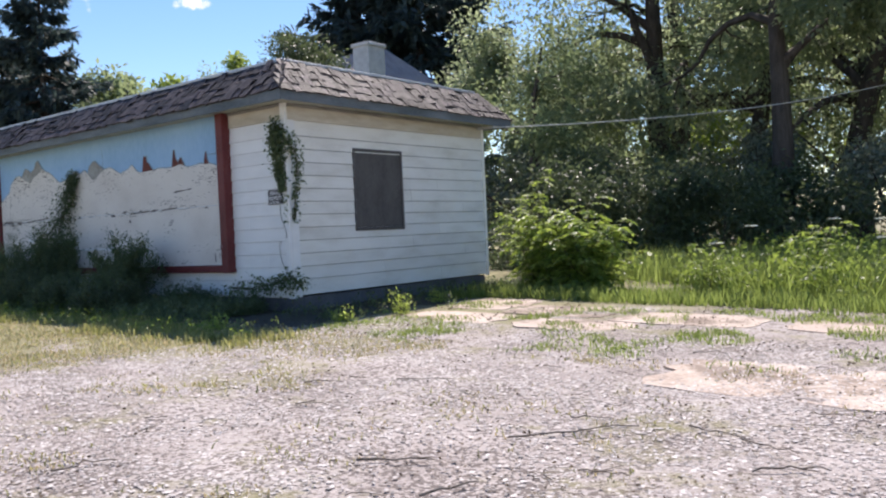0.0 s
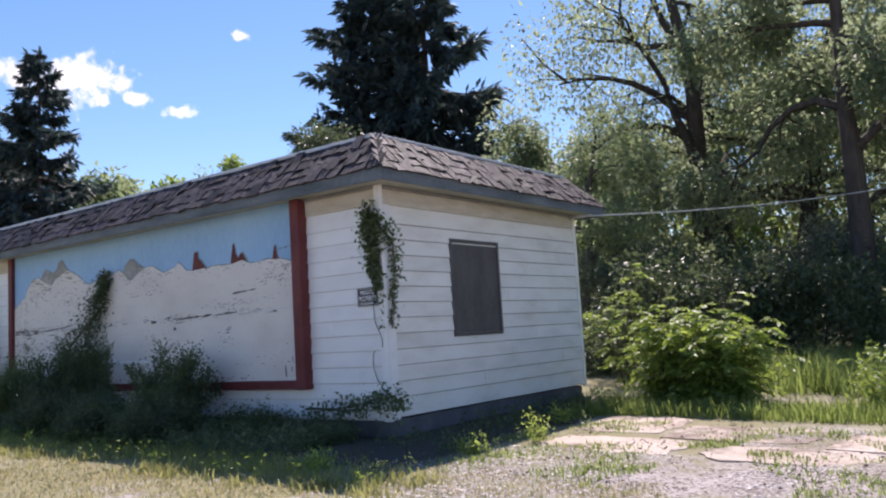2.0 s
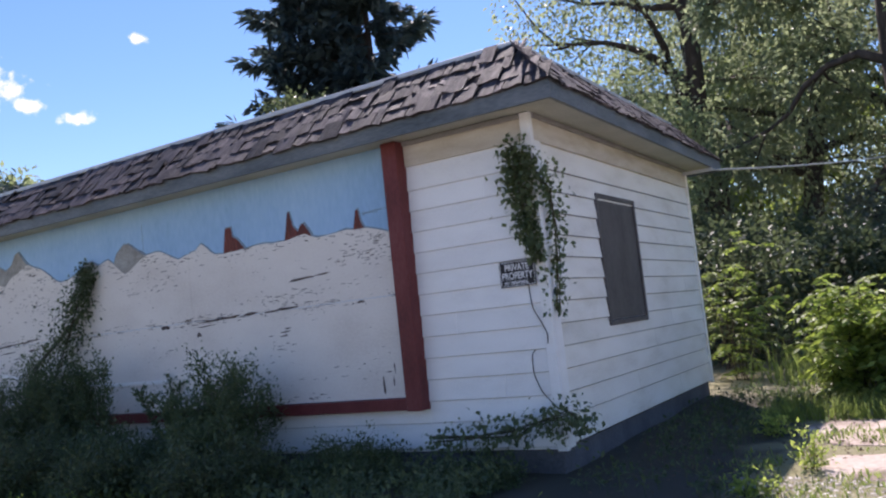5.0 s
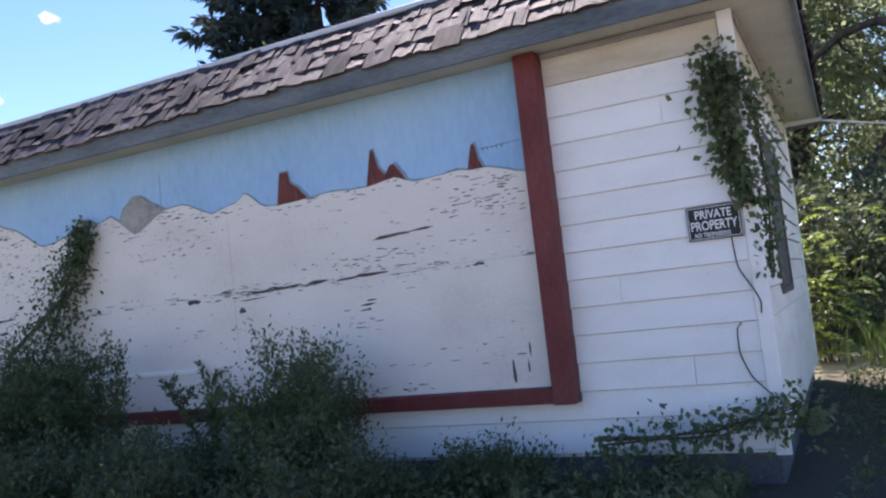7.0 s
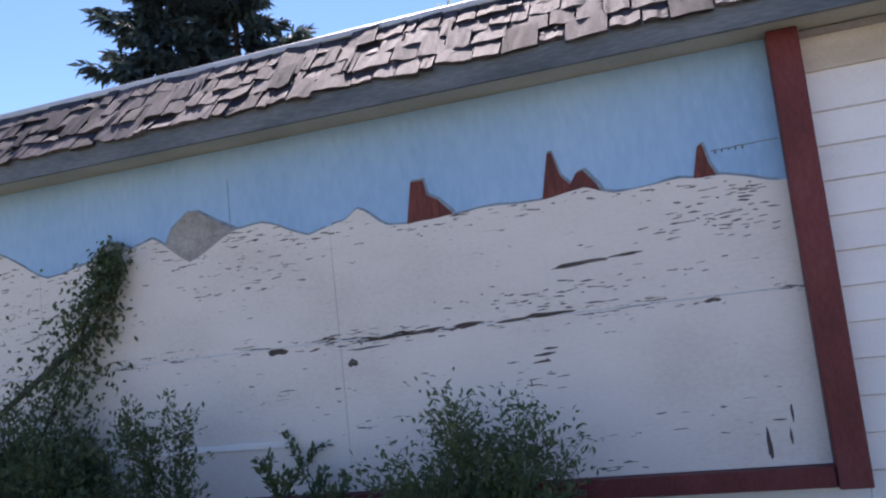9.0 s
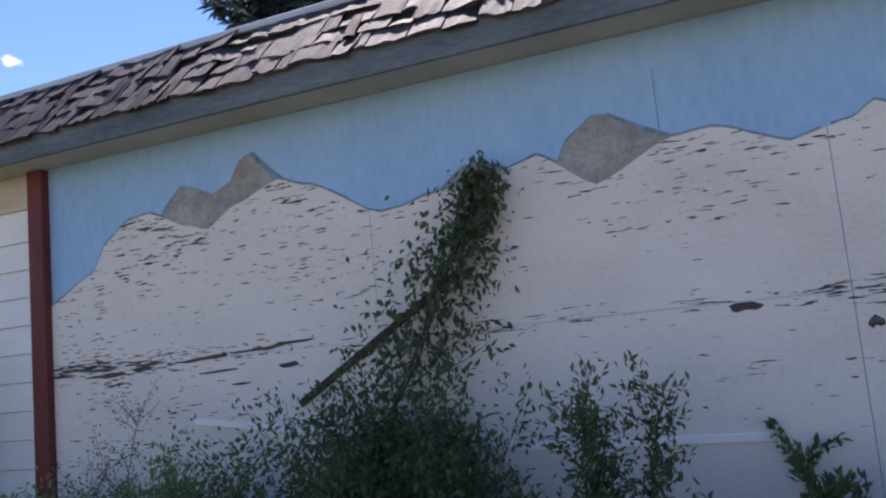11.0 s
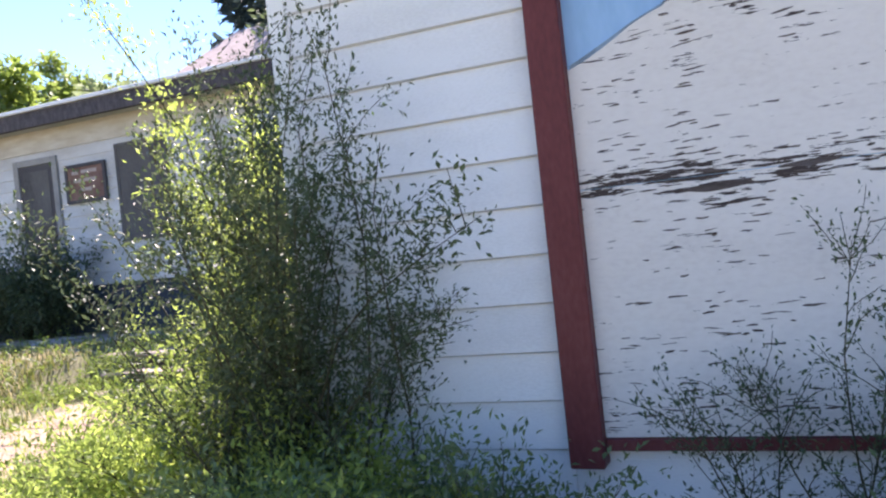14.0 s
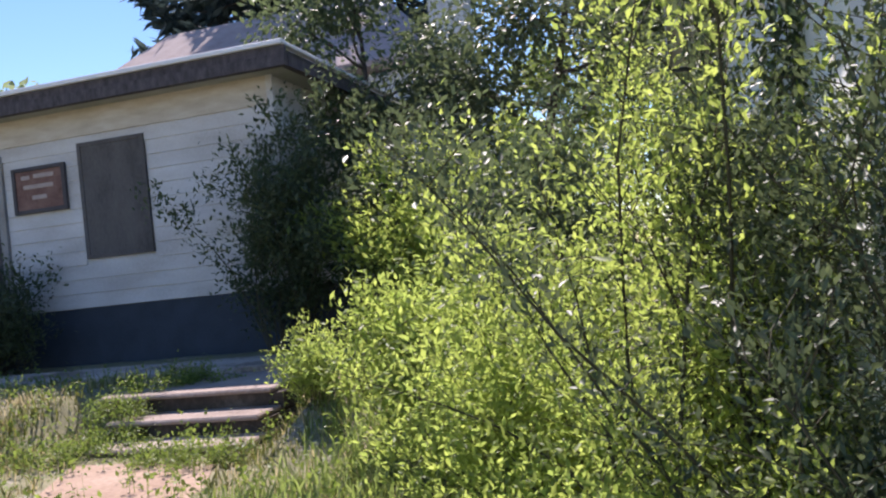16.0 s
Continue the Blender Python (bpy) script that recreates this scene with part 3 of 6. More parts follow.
# boarded window
window = part("window", boxes((X1 - 0.1, X1 + 0.004, 9.04, 9.09, 1.32, 2.57), (X1 - 0.1, X1 + 0.004, 10.11, 10.16, 1.32, 2.57), (X1 - 0.1, X1 + 0.004, 9.09, 10.11, 2.52, 2.57), (X1 - 0.1, X1 + 0.004, 9.09, 10.11, 1.32, 1.37), bevel=0.004), BOARDED, building, "boarded-up window with dark frame")
part("board", boxes((X1 - 0.06, X1 - 0.012, 9.092, 10.108, 1.372, 2.518)), BOARDED, window, "dark painted plywood sheet")

# mansard roof
OV, ZE, ZR, RIN = 0.37, 3.23, 3.73, 0.47  # overhang, foot of the shakes, rim, how far the slope runs in
xa, xb, ya, yb = X0 - OV, X1 + OV, Y0 - OV, Y1 + OV
roof = part("roof", boxes((xa + RIN, xb - RIN, ya + RIN, yb - RIN, ZR - 0.12, ZR - 0.03)), ROOF_TAR, building, "flat tar roof")
bm = bmesh.new()
lo = [bm.verts.new(p) for p in ((xa, ya, ZE), (xb, ya, ZE), (xb, yb, ZE), (xa, yb, ZE))]
hi = [bm.verts.new(p) for p in ((xa + RIN, ya + RIN, ZR), (xb - RIN, ya + RIN, ZR), (xb - RIN, yb - RIN, ZR), (xa + RIN, yb - RIN, ZR))]
for k in range(4):
    bm.faces.new((lo[k], lo[(k + 1) % 4], hi[(k + 1) % 4], hi[k]))
slope = part("mansard_slope", bm, SHAKE_BED, building)
for row in ((xa + 0.03, xb - 0.03, ya + 0.03, Y0 + 0.02), (X1 - 0.02, xb - 0.03, Y0 + 0.02, yb - 0.03), (xa + 0.03, X0 + 0.02, Y0 + 0.02, yb - 0.03), (X0 + 0.02, X1 - 0.02, Y1 - 0.02, yb - 0.03)):
    part("soffit", boxes((*row, ZT, ZT + 0.02)), SOFFIT, building, "grey-green painted soffit")
part("fascia", boxes((xa, xb, ya - 0.002, ya + 0.03, ZT - 0.035, ZE + 0.02)), FASCIA, building, "weathered blue-grey fascia")
part("fascia", boxes((xb - 0.03, xb + 0.002, ya + 0.03, yb, ZT - 0.035, ZE + 0.02)), FASCIA, building, "weathered blue-grey fascia")
part("fascia", boxes((xa - 0.002, xa + 0.03, ya + 0.03, yb, ZT - 0.035, ZE + 0.02)), FASCIA, building, "weathered blue-grey fascia")
part("fascia", boxes((xa + 0.03, xb - 0.03, yb - 0.03, yb, ZT - 0.035, ZE + 0.02)), FASCIA, building, "weathered blue-grey fascia")
part("rim", boxes((xa + RIN - 0.03, xb - RIN + 0.03, ya + RIN - 0.035, ya + RIN + 0.05, ZR - 0.01, ZR + 0.035), (xb - RIN - 0.05, xb - RIN + 0.035, ya + RIN + 0.05, yb - RIN, ZR - 0.01, ZR + 0.035), (xa + RIN - 0.035, xa + RIN + 0.05, ya + RIN + 0.05, yb - RIN, ZR - 0.01, ZR + 0.035), bevel=0.006), METAL_EDGE, building, "dull metal roof edge")


def shake_mesh(seed):
    """A split shake: thick torn butt, thin head, a warped face; unit wide, along +y up the slope."""
    g = random.Random(seed)
    bm = bmesh.new()
    n = 4
    torn = [g.uniform(-0.016, 0.010) for _ in range(n + 1)]
    cup = [g.uniform(-0.005, 0.005) for _ in range(n + 1)]
    foot_top = [bm.verts.new((k / n - 0.5, torn[k], 0.021 + cup[k])) for k in range(n + 1)]
    foot_low = [bm.verts.new((k / n - 0.5, torn[k] + 0.004, 0.0)) for k in range(n + 1)]
    head = [bm.verts.new((k / n - 0.5, 0.22, 0.004)) for k in range(n + 1)]
    for k in range(n):
        bm.faces.new((foot_low[k], foot_low[k + 1], foot_top[k + 1], foot_top[k]))
        bm.faces.new((foot_top[k], foot_top[k + 1], head[k + 1], head[k]))
    for k in (0, n):
        bm.faces.new((foot_low[k], foot_top[k], head[k]))
    bmesh.ops.recalc_face_normals(bm, faces=bm.faces)
    me = bpy.data.meshes.new("shake")
    bm.to_mesh(me)
    bm.free()
    me.materials.append(SHAKE)
    return me


SHAKES = [shake_mesh(k) for k in range(8)]
srng = random.Random(11)
tilt = math.degrees(math.atan2(ZR - ZE, RIN))
run = math.hypot(ZR - ZE, RIN)


def shake_rows(start, turn, length, rows=4):
    """Rows of shakes up a slope, mitred at both ends; some lifted, slipped or lost."""
    for r in range(rows):
        up = r * run / rows
        inset = RIN * up / run
        s = inset - 0.02
        while s < length - inset - 0.03:
            w = min(srng.choice((0.08, 0.10, 0.13, 0.15, 0.18, 0.22)) * srng.uniform(0.9, 1.1), length - inset - s + 0.02)
            if srng.random() < 0.015 and r > 0:
                s += w
                continue
            ob = under(new("shingle", srng.choice(SHAKES)), slope)
            lifted = srng.random() < 0.045
            m = pose(*start, 0, 0, turn) @ pose(s + w / 2, 0, 0, tilt, 0, 0) @ pose(0, up - 0.028 + srng.uniform(-0.018, 0.014), 0.003 + 0.002 * (r % 2) + srng.uniform(0, 0.006), srng.gauss(2.5, 2.4) - (9 if lifted else 0), srng.gauss(0, 3.0), srng.gauss(0, 1.2) + (srng.uniform(-6, 6) if lifted else 0))
            ob.matrix_basis = m @ Matrix.Diagonal((w - 0.012, 1.0, srng.uniform(0.8, 1.3), 1))
            s += w


# ---- the mural ----
MX0, MX1, MZ0 = PL1, PR0, 0.90
mural = thing("mural", ((MX0 + MX1) / 2, Y0, MZ0), "faded peeling mural of cream hills under blue sky", "mural")
part("backing", boxes((MX0, MX1, Y0 - 0.008, Y0 + 0.028, MZ0, ZT - 0.003)), MURAL_BLUE, mural, "blue painted sky panel")
# knots of the hills' skyline, from west to east
HILLS = [(-17.375, 2.24), (-17.03, 2.40), (-16.90, 2.58), (-16.72, 2.69), (-16.55, 2.71), (-16.30, 2.60), (-16.12, 2.55), (-15.93, 2.66), (-15.62, 2.76), (-15.40, 2.69), (-14.98, 2.47),
         (-14.60, 2.53), (-14.35, 2.56), (-14.10, 2.62), (-13.82, 2.43), (-13.45, 2.59), (-13.27, 2.605), (-12.95, 2.48), (-12.70, 2.53), (-12.60, 2.59), (-12.40, 2.45), (-12.15, 2.45), (-11.8, 2.47),
         (-11.48, 2.455), (-11.22, 2.49), (-11.05, 2.43), (-10.7, 2.45), (-10.45, 2.43), (-10.205, 2.36)]


def skyline():
    out = []
    for (xa_, za_), (xb_, zb_) in zip(HILLS, HILLS[1:]):
        for k in range(6):
            u = k / 6
            s = u * u * (3 - 2 * u) * 0.5 + u * 0.5
            x = xa_ + (xb_ - xa_) * u
            out.append((x, za_ + (zb_ - za_) * s + 0.008 * noise.noise((x * 9, 0, 3))))
    return out + [HILLS[-1]]


sheets = [MX0, -15.05, -12.8, MX1]
ridge = skyline()


def ridge_z(x):
    return float(np.interp(x, [p[0] for p in ridge], [p[1] for p in ridge]))


for a, b in zip(sheets, sheets[1:]):
    upper = [(x, z) for x, z in ridge if a + 0.004 < x < b - 0.004]
    part("painted_sheet", prism([(a + 0.0015, 1.802), *[(a + 0.0015, ridge_z(a))], *upper, (b - 0.0015, ridge_z(b)), (b - 0.0015, 1.802)], Y0 - 0.016, Y0 - 0.009), MURAL_CREAM, mural, "cream sheet with flaking paint")
    part("painted_sheet", boxes((a + 0.0015, b - 0.0015, Y0 - 0.016, Y0 - 0.009, MZ0 + 0.002, 1.799)), MURAL_CREAM, mural, "cream sheet with flaking paint")


for a, b in zip(sheets, sheets[1:]):
    edge = [(x, z + 0.013 + 0.010 * noise.noise((x * 5, 1, 7))) for x, z in ridge if a <= x <= b]
    part("painted_outline", prism([(edge[0][0], 2.0), *edge, (edge[-1][0], 2.0)], Y0 - 0.014, Y0 - 0.0082), OUTLINE, mural, "dusky blue airbrushed outline")


def peak(points, mat, label):
    mid = sum(x for x, _ in points) / len(points)
    part("painted_outline", prism([(mid + (x - mid) * 1.06 + 0.012, z + 0.012) for x, z in points], Y0 - 0.0146, Y0 - 0.0082), OUTLINE, mural, "dusky blue airbrushed outline")
    part("painted_peak", prism(points, Y0 - 0.0152, Y0 - 0.0084), mat, mural, label)


peak([(-16.55, 2.5), (-16.42, 2.72), (-16.3, 2.83), (-16.2, 2.8), (-16.08, 2.74), (-15.95, 2.80), (-15.87, 2.92), (-15.8, 2.94), (-15.70, 2.83), (-15.58, 2.72), (-15.8, 2.55), (-16.1, 2.4)], MURAL_GREY, "grey painted mountain")
peak([(-14.64, 2.4), (-14.6, 2.56), (-14.5, 2.63), (-14.4, 2.64), (-14.28, 2.58), (-14.2, 2.4)], MURAL_GREY, "grey painted mountain")
peak([(-14.03, 2.5), (-13.95, 2.66), (-13.82, 2.755), (-13.74, 2.75), (-13.6, 2.66), (-13.45, 2.58), (-13.7, 2.4)], MURAL_GREY, "grey painted mountain")
peak([(-12.30, 2.38), (-12.24, 2.695), (-12.16, 2.695), (-12.145, 2.60), (-12.08, 2.56), (-12.0, 2.47), (-12.03, 2.38)], MURAL_RED, "red painted butte")
peak([(-11.47, 2.4), (-11.4, 2.72), (-11.375, 2.72), (-11.34, 2.58), (-11.29, 2.52), (-11.25, 2.58), (-11.21, 2.59), (-11.14, 2.49), (-11.1, 2.4)], MURAL_RED, "red painted butte")
peak([(-10.64, 2.38), (-10.585, 2.61), (-10.56, 2.62), (-10.535, 2.50), (-10.5, 2.43), (-10.5, 2.38)], MURAL_RED, "red painted butte")

def flake(x, z, w, h, seed):
    """One ragged patch of bare wood where the paint came off."""
    g = random.Random(seed)
    n = 12
    pts = [(x + w * 0.5 * math.cos(2 * math.pi * k / n) * g.uniform(0.7, 1.15), z + h * 0.5 * math.sin(2 * math.pi * k / n) * g.uniform(0.5, 1.3) + 0.02 * w * math.cos(2 * math.pi * k / n)) for k in range(n)]
    part("bare_patch", prism(pts, Y0 - 0.0172, Y0 - 0.0155), BARE_WOOD, mural, "bare dark patch where paint flaked off")


frg = random.Random(5)
for x, z, w, h in ((-12.52, 1.785, 0.42, 0.022), (-12.25, 1.80, 0.30, 0.03), (-11.98, 1.805, 0.2, 0.035), (-11.72, 1.80, 0.2, 0.02), (-11.5, 1.81, 0.28, 0.035), (-12.73, 1.66, 0.075, 0.06), (-13.23, 1.775, 0.15, 0.05), (-12.6, 1.74, 0.3, 0.014),
                   (-11.3, 2.07, 0.34, 0.03), (-11.05, 2.085, 0.22, 0.02), (-10.62, 1.78, 0.1, 0.03), (-11.55, 1.59, 0.14, 0.02), (-11.57, 1.55, 0.12, 0.016), (-11.52, 1.62, 0.1, 0.016), (-10.45, 1.0, 0.025, 0.22), (-10.34, 1.05, 0.015, 0.1), (-10.32, 1.17, 0.015, 0.12),
                   (-16.9, 1.76, 0.26, 0.05), (-16.62, 1.80, 0.22, 0.03), (-16.2, 1.80, 0.42, 0.045), (-15.85, 1.82, 0.36, 0.04), (-15.6, 1.84, 0.3, 0.035), (-16.1, 1.72, 0.3, 0.03), (-15.95, 1.64, 0.14, 0.025), (-15.62, 1.72, 0.16, 0.05), (-16.85, 1.70, 0.2, 0.022)):
    flake(x, z, w, h * (0.6 if x < -15 else 0.85), frg.random())



def flaked_rim():
    """Small level scales of lost paint: along the hills' skyline and in loose drifts over the sheets."""
    g = random.Random(29)
    vs, fs = [], []

    def scale_at(x, z, w, h):
        if z > ridge_z(x) - 0.006 or z < MZ0 + 0.02 or not MX0 + 0.06 < x < MX1 - 0.06:
            return
        n, base = 8, len(vs)
        skew = g.uniform(-0.1, 0.14) * w
        for k in range(n):
            a = 2 * math.pi * k / n
            vs.append((x + w * 0.5 * math.cos(a) * g.uniform(0.7, 1.2), Y0 - 0.0168, z + h * 0.5 * math.sin(a) * g.uniform(0.3, 1.5) + skew * math.cos(a) * 0.5))
        vs.append((x, Y0 - 0.0172, z))
        fs.extend((base + k, base + (k + 1) % n, base + n) for k in range(n))

    x = MX0 + 0.1
    while x < MX1 - 0.1:
        thick = max(0.15, 0.55 + 0.9 * noise.noise((x * 1.3, 4, 0)))
        for _ in range(g.randint(0, 1 + int(2.6 * thick))):
            scale_at(x + g.uniform(-0.06, 0.06), ridge_z(x) - g.uniform(0.008, 0.035 + 0.09 * thick * g.random()), g.uniform(0.02, 0.09), g.uniform(0.003, 0.009))
        x += 0.055
    for cx_, cz_, wx, wz, count in ((-10.55, 2.20, 0.45, 0.10, 60), (-10.45, 2.32, 0.32, 0.05, 30), (-11.2, 1.95, 0.6, 0.06, 34), (-11.7, 1.90, 0.5, 0.09, 30), (-13.6, 2.25, 0.6, 0.12, 30), (-12.6, 1.80, 0.8, 0.05, 40),
                                    (-11.6, 1.45, 0.25, 0.12, 16), (-10.9, 1.12, 0.6, 0.16, 16), (-11.6, 0.95, 0.7, 0.03, 26), (-17.0, 1.80, 0.45, 0.12, 60), (-16.1, 1.82, 0.7, 0.08, 60), (-17.22, 2.0, 0.15, 0.35, 30),
                                    (-16.97, 2.05, 0.06, 0.45, 34), (-17.05, 1.35, 0.35, 0.3, 50), (-16.9, 1.02, 0.5, 0.06, 36), (-15.9, 2.3, 0.9, 0.2, 60), (-15.0, 2.1, 0.8, 0.3, 50), (-16.3, 1.5, 0.7, 0.25, 40)):
        for _ in range(count):
            scale_at(cx_ + g.gauss(0, wx * 0.5), cz_ + g.gauss(0, wz * 0.5), g.uniform(0.02, 0.085), g.uniform(0.003, 0.009))
    return mesh_of("flaked_paint", vs, fs, BARE_WOOD)


tagged(mpart("flaked_paint", flaked_rim(), mural, "fine scales of lost paint"), "fine scales of lost paint")
part("crack", boxes((-10.52, -10.40, Y0 - 0.0095, Y0 - 0.0078, 2.573, 2.577), (-10.40, -10.29, Y0 - 0.0095, Y0 - 0.0078, 2.577, 2.581), (-10.29, -10.175, Y0 - 0.0095, Y0 - 0.0078, 2.581, 2.584),
                    *[(-10.5 + 0.035 * k, -10.493 + 0.035 * k, Y0 - 0.0095, Y0 - 0.0078, 2.556 + 0.003 * (k % 3), 2.576) for k in range(5)]), BARE_WOOD, mural, "dark split in the blue sheet")
part("seam", boxes((-13.502, -13.498, Y0 - 0.0095, Y0 - 0.0078, 2.64, 2.93)), OUTLINE, mural, "seam between the blue sheets")

trim = thing("timber_surround", ((PR0 + PR1) / 2, Y0, 0.79), "dark red painted timber surround of the mural", "surround")
part("post", boxes((PR0, PR1, Y0 - 0.125, Y0 + 0.025, 0.79, ZT - 0.005), bevel=0.005), RED_PAINT, trim)
part("post", boxes((PL0, PL1, Y0 - 0.07, Y0 + 0.025, 0.80, ZT - 0.005), bevel=0.005), RED_PAINT, trim)
part("rail", boxes((-15.9, PR0 - 0.002, Y0 - 0.09, Y0 + 0.025, 0.795, 0.898), bevel=0.005), RED_PAINT, trim)
part("rail", boxes((PL1 + 0.002, -15.904, Y0 - 0.03, Y0 + 0.025, 0.855, 0.898), bevel=0.003), RED_PAINT, trim, "narrow dark red ledge strip")

# loose white strips across the lower mural
for a, b, za_, zb_ in ((-16.29, -14.37, 1.43, 1.21), (-14.35, -13.2, 1.20, 1.19)):
    bm = boxes((0, math.hypot(b - a, zb_ - za_), -0.014, 0, 0, 0.04), bevel=0.003)
    bmesh.ops.transform(bm, matrix=pose(a, Y0 - 0.017, za_, 0, math.degrees(math.atan2(za_ - zb_, b - a)), 0), verts=bm.verts)
    me = bpy.data.meshes.new("metal_strip")
    bm.to_mesh(me)
    bm.free()
    me.materials.append(WHITE_SIDING)
    tagged(new("metal_strip", me), "loose white strip nailed across the mural", "strip", "loose strips")
# sloping dark batten, with bare boards under it
bm = boxes((0, 1.15, -0.02, 0, -0.02, 0.02), bevel=0.003)
bmesh.ops.transform(bm, matrix=pose(-15.56, Y0 - 0.017, 1.50, 0, -31, 0), verts=bm.verts)
me = bpy.data.meshes.new("batten")
bm.to_mesh(me)
bm.free()
me.materials.append(DARK_CORD)
tagged(new("batten", me), "dark sloping batten fixed to the mural", "batten")

# no-trespassing sign
sign = thing("private_property_sign", (-9.03, Y0, 1.74), "black and white private property notice on the siding", "sign")
SGX0, SGX1, SGZ0, SGZ1 = -9.19, -8.872, 1.735, 1.945
SGY = Y0 - 0.004
part("plate", boxes((SGX0, SGX1, SGY - 0.004, SGY, SGZ0, SGZ1)), SIGN_BLACK, sign)
part("border", boxes((SGX0 + 0.006, SGX1 - 0.006, SGY - 0.0055, SGY - 0.004, SGZ1 - 0.012, SGZ1 - 0.008), (SGX0 + 0.006, SGX1 - 0.006, SGY - 0.0055, SGY - 0.004, SGZ0 + 0.008, SGZ0 + 0.012),
                     (SGX0 + 0.006, SGX0 + 0.010, SGY - 0.0055, SGY - 0.004, SGZ0 + 0.012, SGZ1 - 0.012), (SGX1 - 0.010, SGX1 - 0.006, SGY - 0.0055, SGY - 0.004, SGZ0 + 0.012, SGZ1 - 0.012)), SIGN_WHITE, sign)


def lettering(text, x, z, size, width, parent, mat, bold=0.0):
    """Raised letters on a board that faces -y, squeezed to the given width."""
    cu = bpy.data.curves.new("lettering", "FONT")
    cu.body, cu.size, cu.align_x, cu.extrude, cu.offset = text, size, "CENTER", 0.0008, bold
    tmp = bpy.data.objects.new("tmp", cu)
    scene.collection.objects.link(tmp)
    bpy.context.view_layer.update()
    me = bpy.data.meshes.new_from_object(tmp.evaluated_get(bpy.context.evaluated_depsgraph_get()))
    bpy.data.objects.remove(tmp)
    co = np.empty(len(me.vertices) * 3, np.float32)
    me.vertices.foreach_get("co", co)
    co = co.reshape(-1, 3)
    k = width / (co[:, 0].max() - co[:, 0].min())
    out = np.stack([x + (co[:, 0] - (co[:, 0].max() + co[:, 0].min()) / 2) * k, SGY - 0.0055 - co[:, 2], z + co[:, 1]], -1)
    me.vertices.foreach_set("co", out.astype(np.float32).ravel())
    me.materials.clear()
    me.materials.append(mat)
    me.update()
    mpart("lettering", me, parent)


cx = (SGX0 + SGX1) / 2
lettering("PRIVATE", cx, 1.868, 0.074, 0.215, sign, SIGN_WHITE, 0.0012)
lettering("PROPERTY", cx, 1.797, 0.080, 0.275, sign, SIGN_WHITE, 0.0012)
lettering("NO TRESPASSING", cx - 0.015, 1.755, 0.037, 0.21, sign, SIGN_WHITE, 0.0006)


# ---- far building on the terrace ----
FX0, FX1, FY0, FY1 = -40.0, -24.05, 15.66, 21.5
FB, FT, FG = 1.61, 4.46, 0.72
far = thing("far_building", ((FX0 + FX1) / 2, (FY0 + FY1) / 2, FG), "long low white neglected building with boarded windows", "building")
part("foundation", boxes((FX0 + 0.04, FX1 - 0.04, FY0 + 0.04, FY1, 0.2, FB)), DARK_BASE, far, "dark blue-black painted foundation")
far_wall = part("wall", boxes((FX0, FX1, FY0 + 0.03, FY1, FB, FT + 0.02)), FAR_SIDING, far)
far_zs = [FB + 0.205 * k for k in range(13)]
side_wall(far_wall, FAR_SIDING, (FX0, FY0 + 0.03, 0), 0, FX1 - FX0, far_zs, holes=[(FX0 * -1 - 29.62, FX0 * -1 - 28.50, 0, 3.99), (FX0 * -1 - 27.2, FX0 * -1 - 26.05, 2.28, 3.99)], joints=(3.6, 8.1, 5.5, 11.3, 7.2))
side_wall(far_wall, FAR_SIDING, (FX1, FY0 + 0.04, 0), 90, FY1 - FY0 - 0.05, far_zs)
part("frieze", boxes((FX0, FX1, FY0 - 0.004, FY0 + 0.028, FB + 0.205 * 12 + 0.006, FT)), FRIEZE, far, "brown water-stained board under the eave")
part("corner_board", boxes((FX1 - 0.06, FX1 + 0.03, FY0 - 0.016, FY0 + 0.035, FB - 0.02, FT)), FAR_SIDING, far)
door = part("door", boxes((-29.58, -29.46, FY0 - 0.03, FY0 + 0.028, 1.62, 3.97), (-28.64, -28.52, FY0 - 0.03, FY0 + 0.028, 1.62, 3.97), (-29.46, -28.64, FY0 - 0.03, FY0 + 0.028, 3.86, 3.97), bevel=0.006), GREY_TRIM, far, "grey weathered door frame")
part("door_panel", boxes((-29.457, -28.643, FY0 - 0.004, FY0 + 0.024, 1.63, 3.857)), DOOR_DARK, door, "dark closed door")
part("door_panel", boxes((-29.36, -28.74, FY0 - 0.012, FY0 - 0.004, 2.75, 3.75), bevel=0.003), BOARDED, door)
part("door_sill", boxes((-29.62, -28.48, FY0 - 0.10, FY0 + 0.02, 1.53, 1.618), bevel=0.008), STEP_CONCRETE, door)
win = part("window", boxes((-27.18, -27.12, FY0 - 0.02, FY0 + 0.028, 2.30, 3.97), (-26.13, -26.07, FY0 - 0.02, FY0 + 0.028, 2.30, 3.97), (-27.12, -26.13, FY0 - 0.02, FY0 + 0.028, 3.91, 3.97), (-27.12, -26.13, FY0 - 0.02, FY0 + 0.028, 2.30, 2.36), bevel=0.004), BOARDED, far, "boarded-up window with dark frame")
part("board", boxes((-27.117, -26.133, FY0 - 0.01, FY0 + 0.02, 2.362, 3.908)), BOARDED, win, "grey-black painted plywood sheet")
FO = 0.45
part("soffit", boxes((FX0 - FO, FX1 + FO, FY0 - FO, FY1 + FO, FT, FT + 0.03)), SOFFIT, far)
part("roof", boxes((FX0 - FO + 0.1, FX1 + FO - 0.1, FY0 - FO + 0.1, FY1 + FO - 0.1, FT + 0.1, FT + 0.24)), ROOF_TAR, far)
